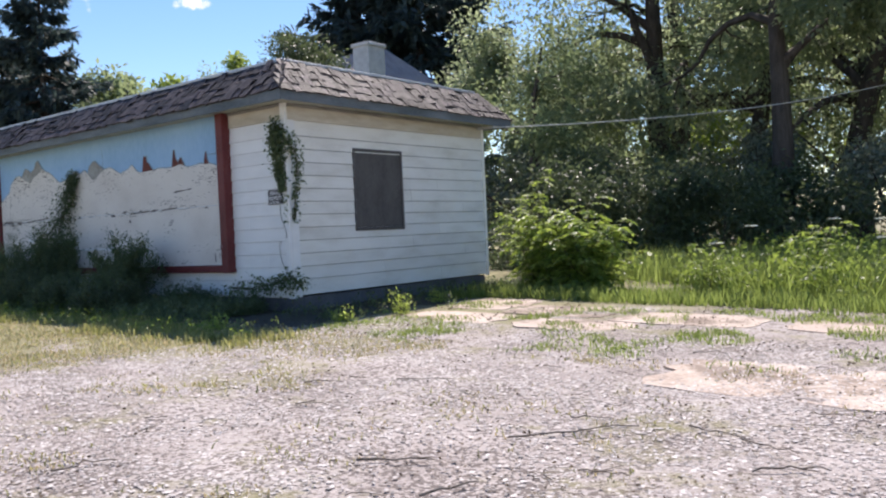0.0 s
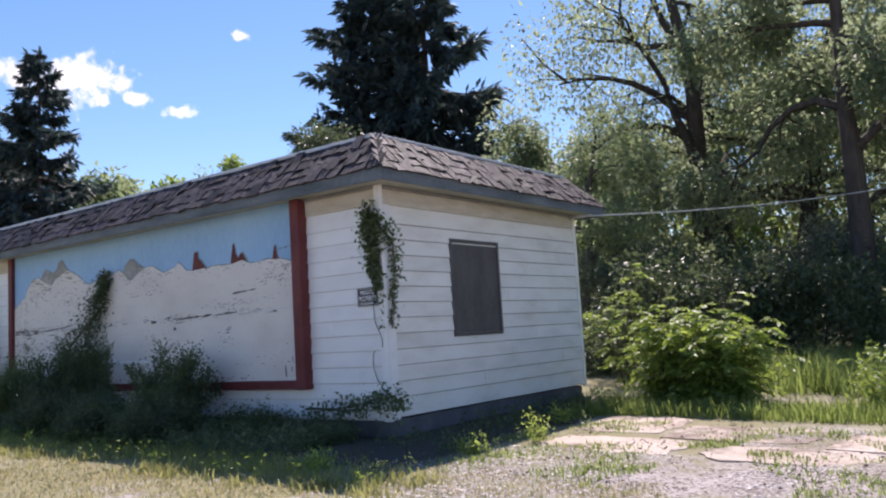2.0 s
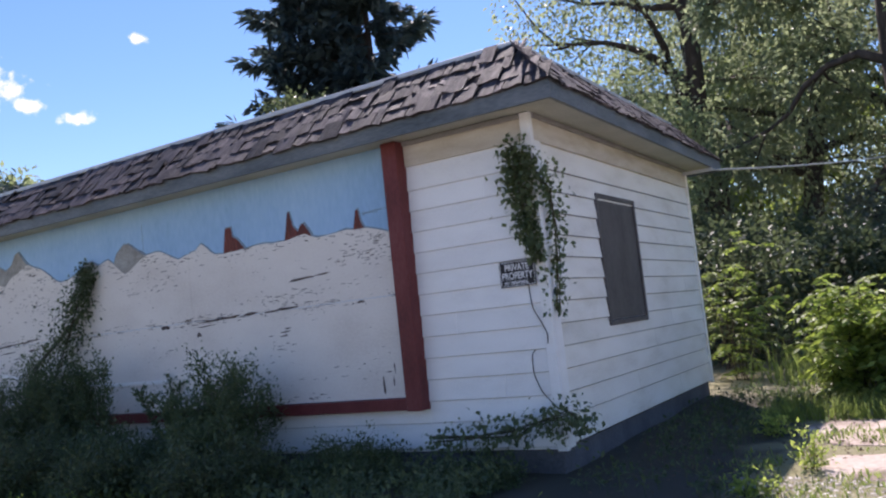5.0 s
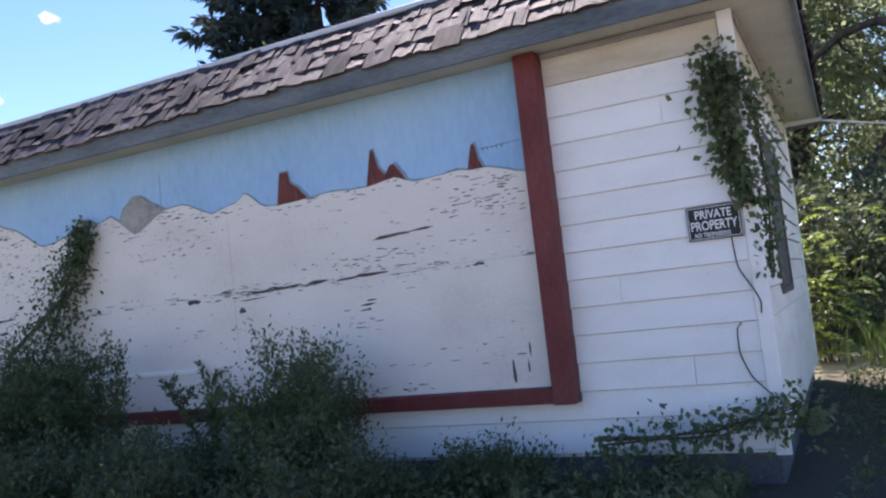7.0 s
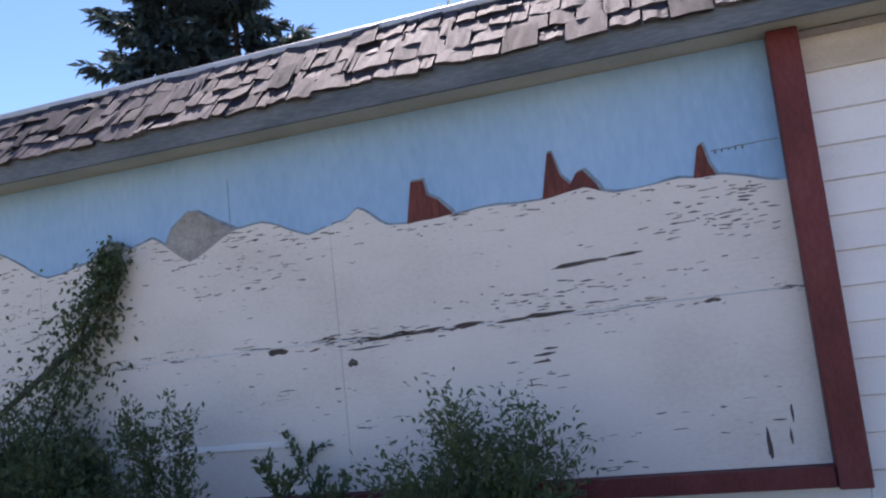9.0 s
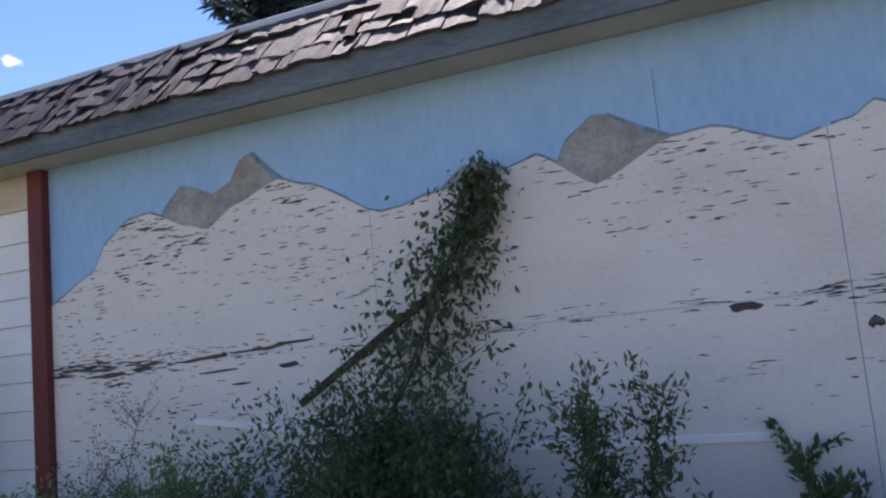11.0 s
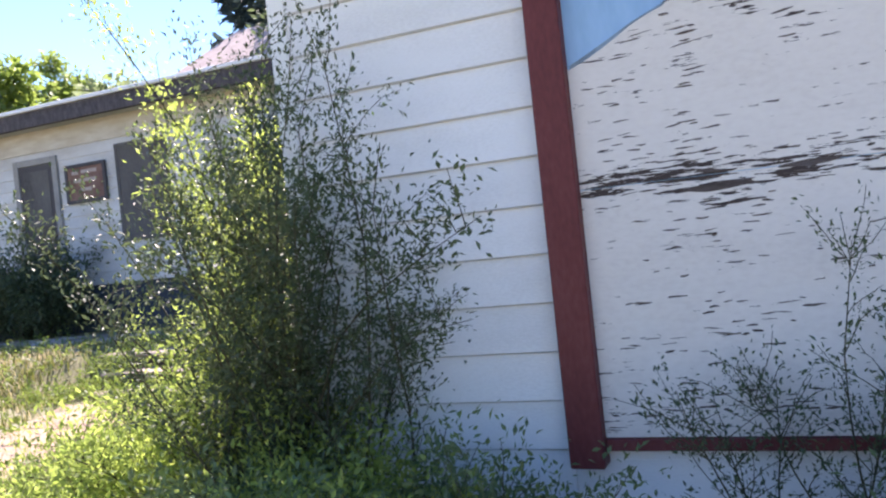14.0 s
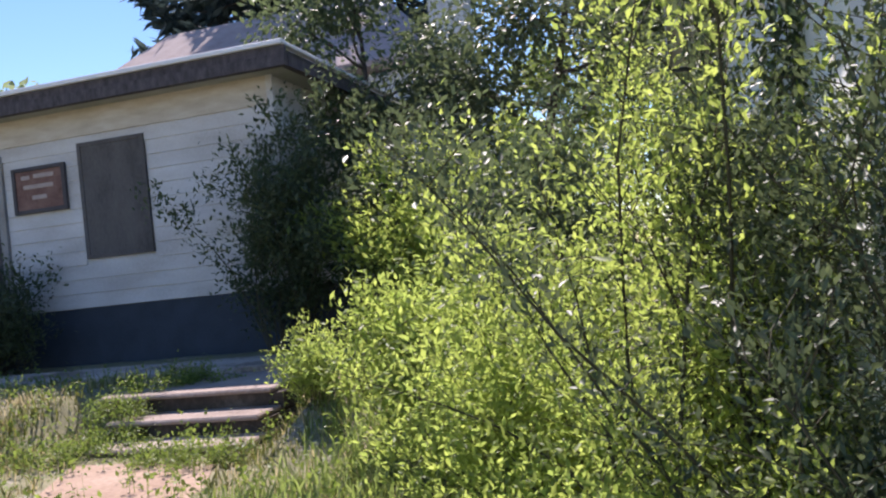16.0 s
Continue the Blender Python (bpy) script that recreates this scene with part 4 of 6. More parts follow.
part("roof_edge", boxes((FX0 - FO, FX1 + FO, FY0 - FO - 0.03, FY0 - FO + 0.12, FT + 0.245, FT + 0.31), (FX1 + FO - 0.12, FX1 + FO - 0.02, FY0 - FO + 0.12, FY1, FT + 0.255, FT + 0.31), bevel=0.01), SIGN_WHITE, far, "pale metal roof edge")
part("fascia", boxes((FX0 - FO - 0.01, FX1 + FO + 0.01, FY0 - FO - 0.02, FY0 - FO + 0.09, FT - 0.03, FT + 0.12), (FX1 + FO - 0.08, FX1 + FO + 0.02, FY0 - FO + 0.09, FY1 + FO, FT - 0.03, FT + 0.12)), FAR_SHAKE, far, "dark weathered fascia")
far_slope = part("mansard_slope", boxes((FX0 - FO, FX1 + FO, FY0 - FO + 0.02, FY0 - FO + 0.1, FT + 0.123, FT + 0.242)), FAR_SHAKE, far, "dark shake band")
far_sign = thing("wall_sign", (-27.87, FY0, 3.08), "small brown framed sign with faded lettering", "sign")
part("frame", boxes((-28.33, -28.27, FY0 - 0.05, FY0 + 0.006, 3.06, 3.74), (-27.46, -27.40, FY0 - 0.05, FY0 + 0.006, 3.06, 3.74), (-28.27, -27.46, FY0 - 0.05, FY0 + 0.006, 3.68, 3.74), (-28.27, -27.46, FY0 - 0.05, FY0 + 0.006, 3.06, 3.12), bevel=0.006), DOOR_DARK, far_sign)
part("panel", boxes((-28.27, -27.46, FY0 - 0.03, FY0 + 0.006, 3.12, 3.68)), BROWN_SIGN, far_sign)
for a, b, z in ((-28.17, -28.02, 3.56), (-27.95, -27.60, 3.57), (-28.14, -27.62, 3.42), (-28.0, -27.75, 3.26)):
    part("lettering_bar", boxes((a, b, FY0 - 0.034, FY0 - 0.03, z, z + 0.06)), SIGN_FADE, far_sign)

# gabled house behind
house = thing("gabled_house", (-29.7, 30.4, 0.8), "pale house with a pinkish asphalt gable roof", "house")
part("wall", boxes((-36.3, -24.9, 26.9, 33.9, 0.4, 7.0)), HOUSE_WALL, house)
bm = bmesh.new()
gp = [(-36.9, 26.2, 7.05), (-24.4, 26.2, 7.05), (-24.4, 34.6, 7.05), (-36.9, 34.6, 7.05), (-34.9, 30.4, 10.2), (-27.2, 30.4, 10.2)]
lowv = [bm.verts.new(p) for p in gp]
upv = [bm.verts.new((x, y, z + 0.16)) for x, y, z in gp]
for f in ((0, 1, 5, 4), (2, 3, 4, 5), (3, 0, 4), (1, 2, 5)):
    bm.faces.new([upv[k] for k in f])
bm.faces.new([lowv[k] for k in (3, 2, 1, 0)])
for a, b in ((0, 1), (1, 2), (2, 3), (3, 0)):
    bm.faces.new((lowv[a], lowv[b], upv[b], upv[a]))
bmesh.ops.recalc_face_normals(bm, faces=bm.faces)
part("roof", bm, HOUSE_ROOF, house, "pinkish-grey asphalt roof")

bm = bmesh.new()
prof = [(-24.64, 0.4), (-23.24, 0.4), (-23.24, 4.6), (-23.50, 5.6), (-23.50, 9.1), (-24.38, 9.1), (-24.38, 5.6), (-24.64, 4.6)]
a = [bm.verts.new((x, 25.4, z)) for x, z in prof]
b = [bm.verts.new((x, 26.4, z)) for x, z in prof]
bm.faces.new(a), bm.faces.new(b[::-1])
for k in range(len(a)):
    bm.faces.new((a[k - 1], b[k - 1], b[k], a[k]))
bmesh.ops.recalc_face_normals(bm, faces=bm.faces)
stack = part("chimney", bm, CHIMNEY, house, "pale rendered shouldered chimney")
part("cap", boxes((-24.45, -23.43, 25.33, 26.47, 9.1, 9.25), bevel=0.02), CHIMNEY, stack)

# concrete steps up the bank
steps_thing = thing("concrete_steps", (-23.5, 12.2, 0.3), "worn concrete garden steps half lost in grass", "steps")
for k, (y, z) in enumerate(((11.55, 0.44), (11.95, 0.60), (12.35, 0.77))):
    x_w = (-24.1, -24.2, -24.6)[k]
    b = boxes((x_w, -22.6 - 0.06 * k, y, 13.6, z - 0.045, z), bevel=0.015)
    tread = part("step", b, STEP_CONCRETE, steps_thing)
    part("riser", boxes((x_w + 0.03, -22.63, y + 0.05, 13.5, z - 0.2, z - 0.052)), RISER, steps_thing, "dark recessed riser")


def slab(name, outline, thick, mat, parent, lift=-0.004):
    """A ground slab with the given outline, that follows the lie of the land."""
    bm = bmesh.new()
    top = [bm.verts.new((x, y, g_z(x, y) + lift)) for x, y in outline]
    low = [bm.verts.new((x + 0.01, y + 0.01, g_z(x, y) - thick)) for x, y in outline]
    bm.faces.new(top)
    for k in range(len(top)):
        bm.faces.new((low[k - 1], low[k], top[k], top[k - 1]))
    bmesh.ops.recalc_face_normals(bm, faces=bm.faces)
    return part(name, bm, mat, parent)


def broken(cx, cy, w, d, seed, n=26):
    g = random.Random(seed)
    out = []
    for k in range(n):
        a = 2 * math.pi * (k + g.uniform(-0.25, 0.25)) / n
        r = 1 / max(abs(math.cos(a)), abs(math.sin(a))) ** 0.75 * g.uniform(0.9, 1.05)
        out.append((cx + w / 2 * r * math.cos(a), cy + d / 2 * r * math.sin(a)))
    return out


pavement = tagged(new("pavement"), "broken pinkish concrete apron with weedy joints", "pavement", "", "structure")
for k, (cx_, cy_, w, d) in enumerate(((-6.75, 9.6, 1.25, 1.3), (-5.3, 9.2, 1.5, 1.0), (-3.6, 9.0, 1.7, 1.0), (-6.3, 8.2, 1.5, 0.9), (-4.6, 8.1, 1.5, 0.8), (-1.45, 6.1, 2.5, 1.3), (-7.1, 11.0, 0.9, 1.2), (-1.9, 9.0, 1.3, 0.9), (1.3, 7.6, 2.4, 1.9))):
    slab("slab", broken(cx_, cy_, w, d, 40 + k), 0.08, CONCRETE, pavement)
path = tagged(new("garden_path"), "worn pinkish concrete path leading to the steps", "path", "", "structure")
for k, (a, b) in enumerate(((9.2, 10.25), (10.27, 11.3))):
    slab("slab", [(-23.05 - 0.45 * (a - 9.2), a), (-21.75 - 0.45 * (a - 9.2), a + 0.03), (-21.75 - 0.45 * (b - 9.2), b), (-22.4 - 0.45 * (b - 9.2), b + 0.02), (-23.05 - 0.45 * (b - 9.2), b - 0.05)], 0.08, PATH_CONCRETE, path)
slab("slab", [(-24.2, 7.6), (-21.6, 7.9), (-21.75, 9.17), (-23.0, 9.17), (-24.3, 8.7)], 0.08, PATH_CONCRETE, path)
walkway = tagged(new("walkway"), "pale concrete walk along the far building", "path", "", "structure")
for k in range(8):
    x = -40 + k * 2.2
    part("slab", boxes((x, x + 2.19, 13.62, 14.65, 0.70, 0.835), bevel=0.01), CONCRETE, walkway)

# ---- plants ----
def woody(g, n, height, spread, foot=0.25, twigs=9, twig_len=0.55, bend=0.5, droop=0.2, upright=0.75):
    """Stems from the ground with side twigs: lines for tubes and twig lines that carry leaves."""
    stems, carry = [], []
    for _ in range(n):
        a, r = g.uniform(0, 2 * np.pi), np.sqrt(g.uniform(0, 1))
        p = [foot * r * np.cos(a), foot * r * np.sin(a), -0.05]
        lean = spread * r / height
        way = np.array([np.cos(a) * lean, np.sin(a) * lean, upright + 0.25])
        h = height * g.uniform(0.55, 1.0) * (1 - 0.3 * r)
        s = curve_line(g, p, way, h, bend, droop, 8)
        stems.append((s, 0.0022 + 0.0024 * height, 0.0013))
        carry.append(s[3:])
        for _ in range(twigs):
            u = g.uniform(0.18, 0.97)
            at, w = on_line(s, np.array([u]))
            b = g.uniform(0, 2 * np.pi)
            out = np.array([np.cos(b), np.sin(b), 0.35 + 0.5 * u])
            t = curve_line(g, at[0], out + w[0] / np.linalg.norm(w[0]) * 0.5, twig_len * g.uniform(0.5, 1.15) * (1.15 - 0.6 * u), bend, droop, 5)
            stems.append((t, 0.0022, 0.001))
            carry.append(t)
    return stems, carry


def leaf_up(g, carry, count, size, width=0.45, out=0.8, start=0.1, fluff=0.0):
    at, way = [], []
    lens = np.array([np.linalg.norm(c[-1] - c[0]) for c in carry])
    for c, k in zip(carry, g.multinomial(count, lens / lens.sum())):
        if k:
            p, w = on_line(c, g.uniform(start, 1, k))
            w = w / (np.linalg.norm(w, axis=1)[:, None] + 1e-9)
            at.append(p)
            way.append(w + g.normal(size=(k, 3)) * out)
    at, way = np.concatenate(at), np.concatenate(way)
    at = at + g.normal(size=at.shape) * fluff
    at[:, 2] = np.maximum(at[:, 2], 0.02)
    return leaves(g, at, way, size * g.uniform(0.6, 1.25, len(at)), width)


def shrub(name, place, height, spread, label, seed, stems=14, count=6000, size=0.06, mat=None, twigs=9, twig_len=0.5, width=0.42, foot=0.25, droop=0.2, category="shrub", upright=0.75, flat=None, group="", fluff=0.05):
    g = np.random.default_rng(seed)
    x, y = place
    ob = thing(name, (0, 0, 0), label, category, group)
    st, ca = woody(g, stems, height, spread, foot, twigs, twig_len, 0.5, droop, upright)
    if flat:  # held off a wall to the north
        st = [(np.stack([p[:, 0], np.minimum(p[:, 1], flat - 0.02 * np.abs(p[:, 1])), p[:, 2]], -1), a, b) for p, a, b in st]
        ca = [np.stack([p[:, 0], np.minimum(p[:, 1], flat), p[:, 2]], -1) for p in ca]
    mpart("stem", mesh_of("stem", *tubes(st, 3), STEM), ob)
    mpart("foliage", mesh_of("foliage", *leaf_up(g, ca, count, size, width, fluff=fluff), mat or LEAF_SHRUB), ob)
    ob.location = (x, y, g_z(x, y))
    return ob


def crown(g, centres, radii, count, size, droop=0.0, width=0.5):
    """Leaves in uneven clumps."""
    k = g.integers(0, len(centres), count)
    d = g.normal(size=(count, 3))
    d /= np.linalg.norm(d, axis=1)[:, None]
    r = g.uniform(0.15, 1, count)[:, None] ** 0.5
    at = centres[k] + d * r * radii[k]
    at[:, 2] -= droop * g.uniform(0, 1, count) ** 2 * radii[k][:, 2]
    way = d + g.normal(size=(count, 3)) * 0.7 + [0, 0, -0.25 - droop]
    return leaves(g, at, way, size * g.uniform(0.6, 1.3, count), width)


def tree(name, place, height, spread, label, seed, count=22000, size=0.16, mat=None, trunk_r=0.3, fork=0.3, lean=(0, 0), clear=0.35, limbs=9, droop=0.0, clump=1.0, group="", category="tree", trunks=1):
    g = np.random.default_rng(seed)
    ob = thing(name, (0, 0, 0), label, category, group)
    lines, ends = [], []
    for q in range(trunks):
        off = np.array([g.uniform(-0.5, 0.5), g.uniform(-0.5, 0.5), 0]) * (trunks > 1)
        wl = np.array([lean[0] + (g.uniform(-0.3, 0.3) if trunks > 1 else 0), lean[1] + (g.uniform(-0.3, 0.3) if trunks > 1 else 0), 1.0])
        tr = curve_line(g, off + [0, 0, -0.2], wl, height * 0.86, 0.22, 0, 9)
        lines.append((tr, trunk_r, trunk_r * 0.18))
        ends.append(tr[-1])
        for i in range(limbs):
            u = clear + (0.95 - clear) * (i + g.uniform(0, 1)) / limbs
            at, w = on_line(tr, np.array([u]))
            a = g.uniform(0, 2 * np.pi)
            L = spread * g.uniform(0.6, 1.1) * (1.15 - 0.7 * u)
            li = curve_line(g, at[0], [np.cos(a), np.sin(a), g.uniform(0.25, 0.9)], L, 0.6, 0.3 + droop, 7)
            lines.append((li, trunk_r * (0.5 - 0.3 * u), trunk_r * 0.06))
            ends.append(li[-1])
            for _ in range(4):
                v = g.uniform(0.35, 0.95)
                p, ww = on_line(li, np.array([v]))
                b = g.uniform(0, 2 * np.pi)
                s = curve_line(g, p[0], ww[0] / np.linalg.norm(ww[0]) + [np.cos(b) * 0.8, np.sin(b) * 0.8, 0.3], L * 0.45 * g.uniform(0.6, 1.2), 0.6, 0.3 + droop, 5)
                lines.append((s, trunk_r * 0.1, trunk_r * 0.03))
                ends += [s[-1], s[3]]
    ends = np.array(ends)
    rad = clump * (0.55 + 0.75 * g.uniform(0, 1, (len(ends), 1))) * np.array([[1, 1, 0.75 + droop]])
    mpart("trunk", mesh_of("trunk", *tubes(lines, 5), BARK, True), ob)
    mpart("crown", mesh_of("crown", *crown(g, ends, rad, count, size, droop), mat or LEAF_TREE), ob)
    ob.location = (*place, g_z(*place) if abs(place[0]) < 60 else 0.5)
    return ob


def spruce(name, place, height, spread, label, seed, group="", count=26000):
    g = np.random.default_rng(seed)
    ob = thing(name, (0, 0, 0), label, "tree", group)
    lines = [(np.array([[0, 0, -0.2], [0.05, 0, height * 0.5], [0, 0, height]]), height * 0.02, 0.02)]
    at, way = [], []
    z = height * 0.08
    while z < height * 0.985:
        u = z / height
        L = spread * (1 - u) ** 0.8 * g.uniform(0.75, 1.15) + 0.15
        for a in g.uniform(0, 2 * np.pi, 6):
            L1 = L * g.uniform(0.6, 1.15)
            k = 7
            s = np.linspace(0, 1, k)
            dz = -0.42 * L1 * s * (1 - 0.1 * u) + 0.34 * L1 * s**3
            br = np.stack([np.cos(a) * L1 * s, np.sin(a) * L1 * s, z + dz], -1)
            lines.append((br, 0.03 + 0.012 * L1, 0.008))
            m = int(18 + 36 * L1)
            p, w = on_line(br, g.uniform(0.12, 1, m) ** 0.8)
            p = p + np.stack([g.normal(size=m) * 0.085 * L1 * 0.5, g.normal(size=m) * 0.085 * L1 * 0.5, -np.abs(g.normal(size=m)) * 0.10 * L1 ** 0.5], -1)
            at.append(p)
            way.append(w / np.linalg.norm(w, axis=1)[:, None] * 0.7 + g.normal(size=(m, 3)) * 0.35 + [0, 0, -0.55])
        z += height * 0.025 * g.uniform(0.7, 1.3)
    at, way = np.concatenate(at), np.concatenate(way)
    mpart("trunk", mesh_of("trunk", *tubes(lines, 4), BARK), ob)
    mpart("needles", mesh_of("needles", *leaves(g, at, way, height * 0.0265 * g.uniform(0.7, 1.4, len(at)), 0.3, 0.1), NEEDLE), ob)
    ob.location = (*place, 0.5)
    return ob


# shrubs against the mural wall
shrub("wall_shrub", (-11.8, 7.0), 1.35, 0.5, "dense dark green shrub against the mural", 1, 34, 19800, 0.0432, twigs=12, twig_len=0.3, flat=0.6, fluff=0.055)
shrub("wall_shrub", (-12.7, 7.2), 1.6, 0.2, "slim leafy sapling against the mural", 2, 3, 1500, 0.05, twigs=9, twig_len=0.3, foot=0.1, flat=0.45, fluff=0.012)
shrub("wall_shrub", (-13.75, 7.2), 1.65, 0.3, "open shrub of small leaves against the mural", 3, 8, 4600, 0.04, twigs=11, twig_len=0.35, flat=0.45, fluff=0.03)
shrub("wall_shrub", (-13.0, 6.85), 0.8, 0.9, "low dark shrub against the mural", 4, 30, 13200, 0.0432, twigs=9, twig_len=0.3, flat=0.75, fluff=0.07)
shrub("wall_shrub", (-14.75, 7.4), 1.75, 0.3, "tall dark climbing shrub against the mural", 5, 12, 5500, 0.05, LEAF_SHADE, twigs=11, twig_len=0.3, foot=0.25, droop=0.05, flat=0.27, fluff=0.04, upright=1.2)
shrub("wall_shrub", (-14.95, 7.15), 2.0, 0.36, "broad dark shrub against the mural", 6, 24, 15000, 0.04, LEAF_SHRUB, twigs=11, twig_len=0.45, flat=0.55, fluff=0.06)
shrub("wall_shrub", (-15.95, 6.9), 1.2, 0.45, "bushy green shrub against the mural", 7, 40, 29000, 0.036, LEAF_SOFT, twigs=10, twig_len=0.28, flat=0.75, fluff=0.06)
shrub("wall_shrub", (-16.65, 7.4), 1.6, 0.35, "thin pale-stemmed bush against the mural", 8, 9, 3600, 0.022, LEAF_SHADE, twigs=12, twig_len=0.4, flat=0.28, fluff=0.02)
shrub("wall_shrub", (-18.25, 6.75), 0.9, 0.4, "low dense green bush by the wall", 9, 36, 21100, 0.0324, LEAF_SOFT, twigs=10, twig_len=0.25, flat=0.8, fluff=0.06)
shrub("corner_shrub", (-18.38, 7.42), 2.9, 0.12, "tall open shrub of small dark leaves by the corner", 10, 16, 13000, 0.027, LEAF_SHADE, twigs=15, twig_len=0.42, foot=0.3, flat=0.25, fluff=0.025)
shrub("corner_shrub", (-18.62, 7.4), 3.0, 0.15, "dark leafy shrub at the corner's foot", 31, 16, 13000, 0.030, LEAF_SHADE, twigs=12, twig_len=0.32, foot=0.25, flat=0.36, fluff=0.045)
# This shrub stands in shade; its bright leaf colour paints in lens flare.
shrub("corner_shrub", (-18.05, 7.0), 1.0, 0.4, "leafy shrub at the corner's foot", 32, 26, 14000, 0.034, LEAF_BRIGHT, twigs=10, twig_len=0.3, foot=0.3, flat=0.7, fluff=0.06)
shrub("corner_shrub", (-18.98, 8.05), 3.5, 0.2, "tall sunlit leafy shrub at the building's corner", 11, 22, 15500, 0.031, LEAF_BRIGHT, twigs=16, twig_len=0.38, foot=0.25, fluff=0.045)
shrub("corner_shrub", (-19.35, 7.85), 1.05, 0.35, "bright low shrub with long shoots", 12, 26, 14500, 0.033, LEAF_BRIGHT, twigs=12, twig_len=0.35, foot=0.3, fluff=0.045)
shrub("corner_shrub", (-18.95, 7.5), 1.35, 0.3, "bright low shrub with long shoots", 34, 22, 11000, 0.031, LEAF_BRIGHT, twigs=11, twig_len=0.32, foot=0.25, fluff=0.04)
shrub("low_shrub", (-10.6, 7.2), 0.55, 0.8, "low dark weeds at the foot of the wall", 13, 34, 8000, 0.0384, twigs=8, twig_len=0.2, flat=0.42, category="weeds")
shrub("low_shrub", (-9.4, 7.3), 0.3, 0.6, "low dark weeds at the foot of the wall", 33, 26, 3300, 0.0384, twigs=7, twig_len=0.2, flat=0.36, category="weeds")
shrub("wall_shrub", (-17.62, 7.0), 0.85, 0.35, "bushy shaded shrub by the red post", 43, 30, 13000, 0.032, LEAF_SOFT, twigs=10, twig_len=0.25, flat=0.6, fluff=0.055)
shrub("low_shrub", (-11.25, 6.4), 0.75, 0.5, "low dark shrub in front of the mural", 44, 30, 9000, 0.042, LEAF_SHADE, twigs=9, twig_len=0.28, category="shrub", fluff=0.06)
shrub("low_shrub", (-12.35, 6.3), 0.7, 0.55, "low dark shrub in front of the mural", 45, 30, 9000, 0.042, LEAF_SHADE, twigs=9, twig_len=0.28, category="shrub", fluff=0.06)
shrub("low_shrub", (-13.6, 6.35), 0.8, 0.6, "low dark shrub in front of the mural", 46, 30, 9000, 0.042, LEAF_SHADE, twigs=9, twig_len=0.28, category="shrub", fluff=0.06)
shrub("low_shrub", (-16.2, 6.6), 0.35, 0.6, "low green weeds at the foot of the wall", 14, 34, 7900, 0.0384, twigs=8, twig_len=0.25, category="weeds")
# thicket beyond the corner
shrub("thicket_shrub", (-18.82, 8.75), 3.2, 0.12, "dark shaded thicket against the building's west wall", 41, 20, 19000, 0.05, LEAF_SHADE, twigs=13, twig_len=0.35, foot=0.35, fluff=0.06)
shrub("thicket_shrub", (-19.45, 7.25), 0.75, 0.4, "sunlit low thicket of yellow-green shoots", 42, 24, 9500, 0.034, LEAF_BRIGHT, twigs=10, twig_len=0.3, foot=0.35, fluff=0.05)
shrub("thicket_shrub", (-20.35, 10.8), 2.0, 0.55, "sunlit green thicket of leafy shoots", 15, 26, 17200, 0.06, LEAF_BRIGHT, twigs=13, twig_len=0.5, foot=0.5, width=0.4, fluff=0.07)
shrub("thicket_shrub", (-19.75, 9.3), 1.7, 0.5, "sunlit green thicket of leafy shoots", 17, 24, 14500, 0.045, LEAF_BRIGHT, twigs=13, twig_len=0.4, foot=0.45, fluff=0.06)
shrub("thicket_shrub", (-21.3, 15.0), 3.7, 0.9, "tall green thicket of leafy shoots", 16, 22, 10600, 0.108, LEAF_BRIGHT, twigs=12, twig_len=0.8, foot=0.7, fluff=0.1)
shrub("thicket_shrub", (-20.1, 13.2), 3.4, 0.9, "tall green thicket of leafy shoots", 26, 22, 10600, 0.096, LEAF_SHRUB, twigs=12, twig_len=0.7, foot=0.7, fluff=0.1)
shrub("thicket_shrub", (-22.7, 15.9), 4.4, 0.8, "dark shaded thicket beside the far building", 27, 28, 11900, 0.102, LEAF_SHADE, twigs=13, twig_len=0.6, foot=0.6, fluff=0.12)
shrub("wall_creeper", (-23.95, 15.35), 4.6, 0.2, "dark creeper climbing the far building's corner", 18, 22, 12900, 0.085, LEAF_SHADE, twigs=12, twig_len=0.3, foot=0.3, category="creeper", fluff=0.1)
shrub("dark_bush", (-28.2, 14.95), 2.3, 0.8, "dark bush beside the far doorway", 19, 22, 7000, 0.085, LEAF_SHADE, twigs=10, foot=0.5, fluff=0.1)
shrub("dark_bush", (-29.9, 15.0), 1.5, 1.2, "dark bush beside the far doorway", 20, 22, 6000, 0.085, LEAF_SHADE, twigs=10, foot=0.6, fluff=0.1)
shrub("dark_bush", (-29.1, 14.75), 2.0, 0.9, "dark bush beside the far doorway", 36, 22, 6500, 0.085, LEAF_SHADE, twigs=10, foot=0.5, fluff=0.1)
shrub("step_bush", (-22.15, 12.0), 0.9, 0.3, "small bush beside the steps", 21, 18, 4000, 0.042, LEAF_BRIGHT, twigs=8, twig_len=0.22, foot=0.15)
# weeds that creep over the steps
for k, (x, y, z, h) in enumerate(((-24.15, 12.75, 0.77, 0.34), (-23.85, 13.15, 0.77, 0.28), (-24.25, 12.15, 0.6, 0.36), (-24.0, 11.75, 0.44, 0.26), (-23.3, 11.42, 0.26, 0.22), (-22.75, 11.35, 0.26, 0.3), (-24.3, 11.35, 0.26, 0.34))):
    weed = shrub("step_weeds", (x, y), h, 0.28, "low tangled weeds creeping over the worn steps", 300 + k, 14, 1500, 0.034, LEAF_WEED, twigs=6, twig_len=0.14, foot=0.22, category="weeds", group="weeds on the steps")
    weed.location.z = max(z, weed.location.z)
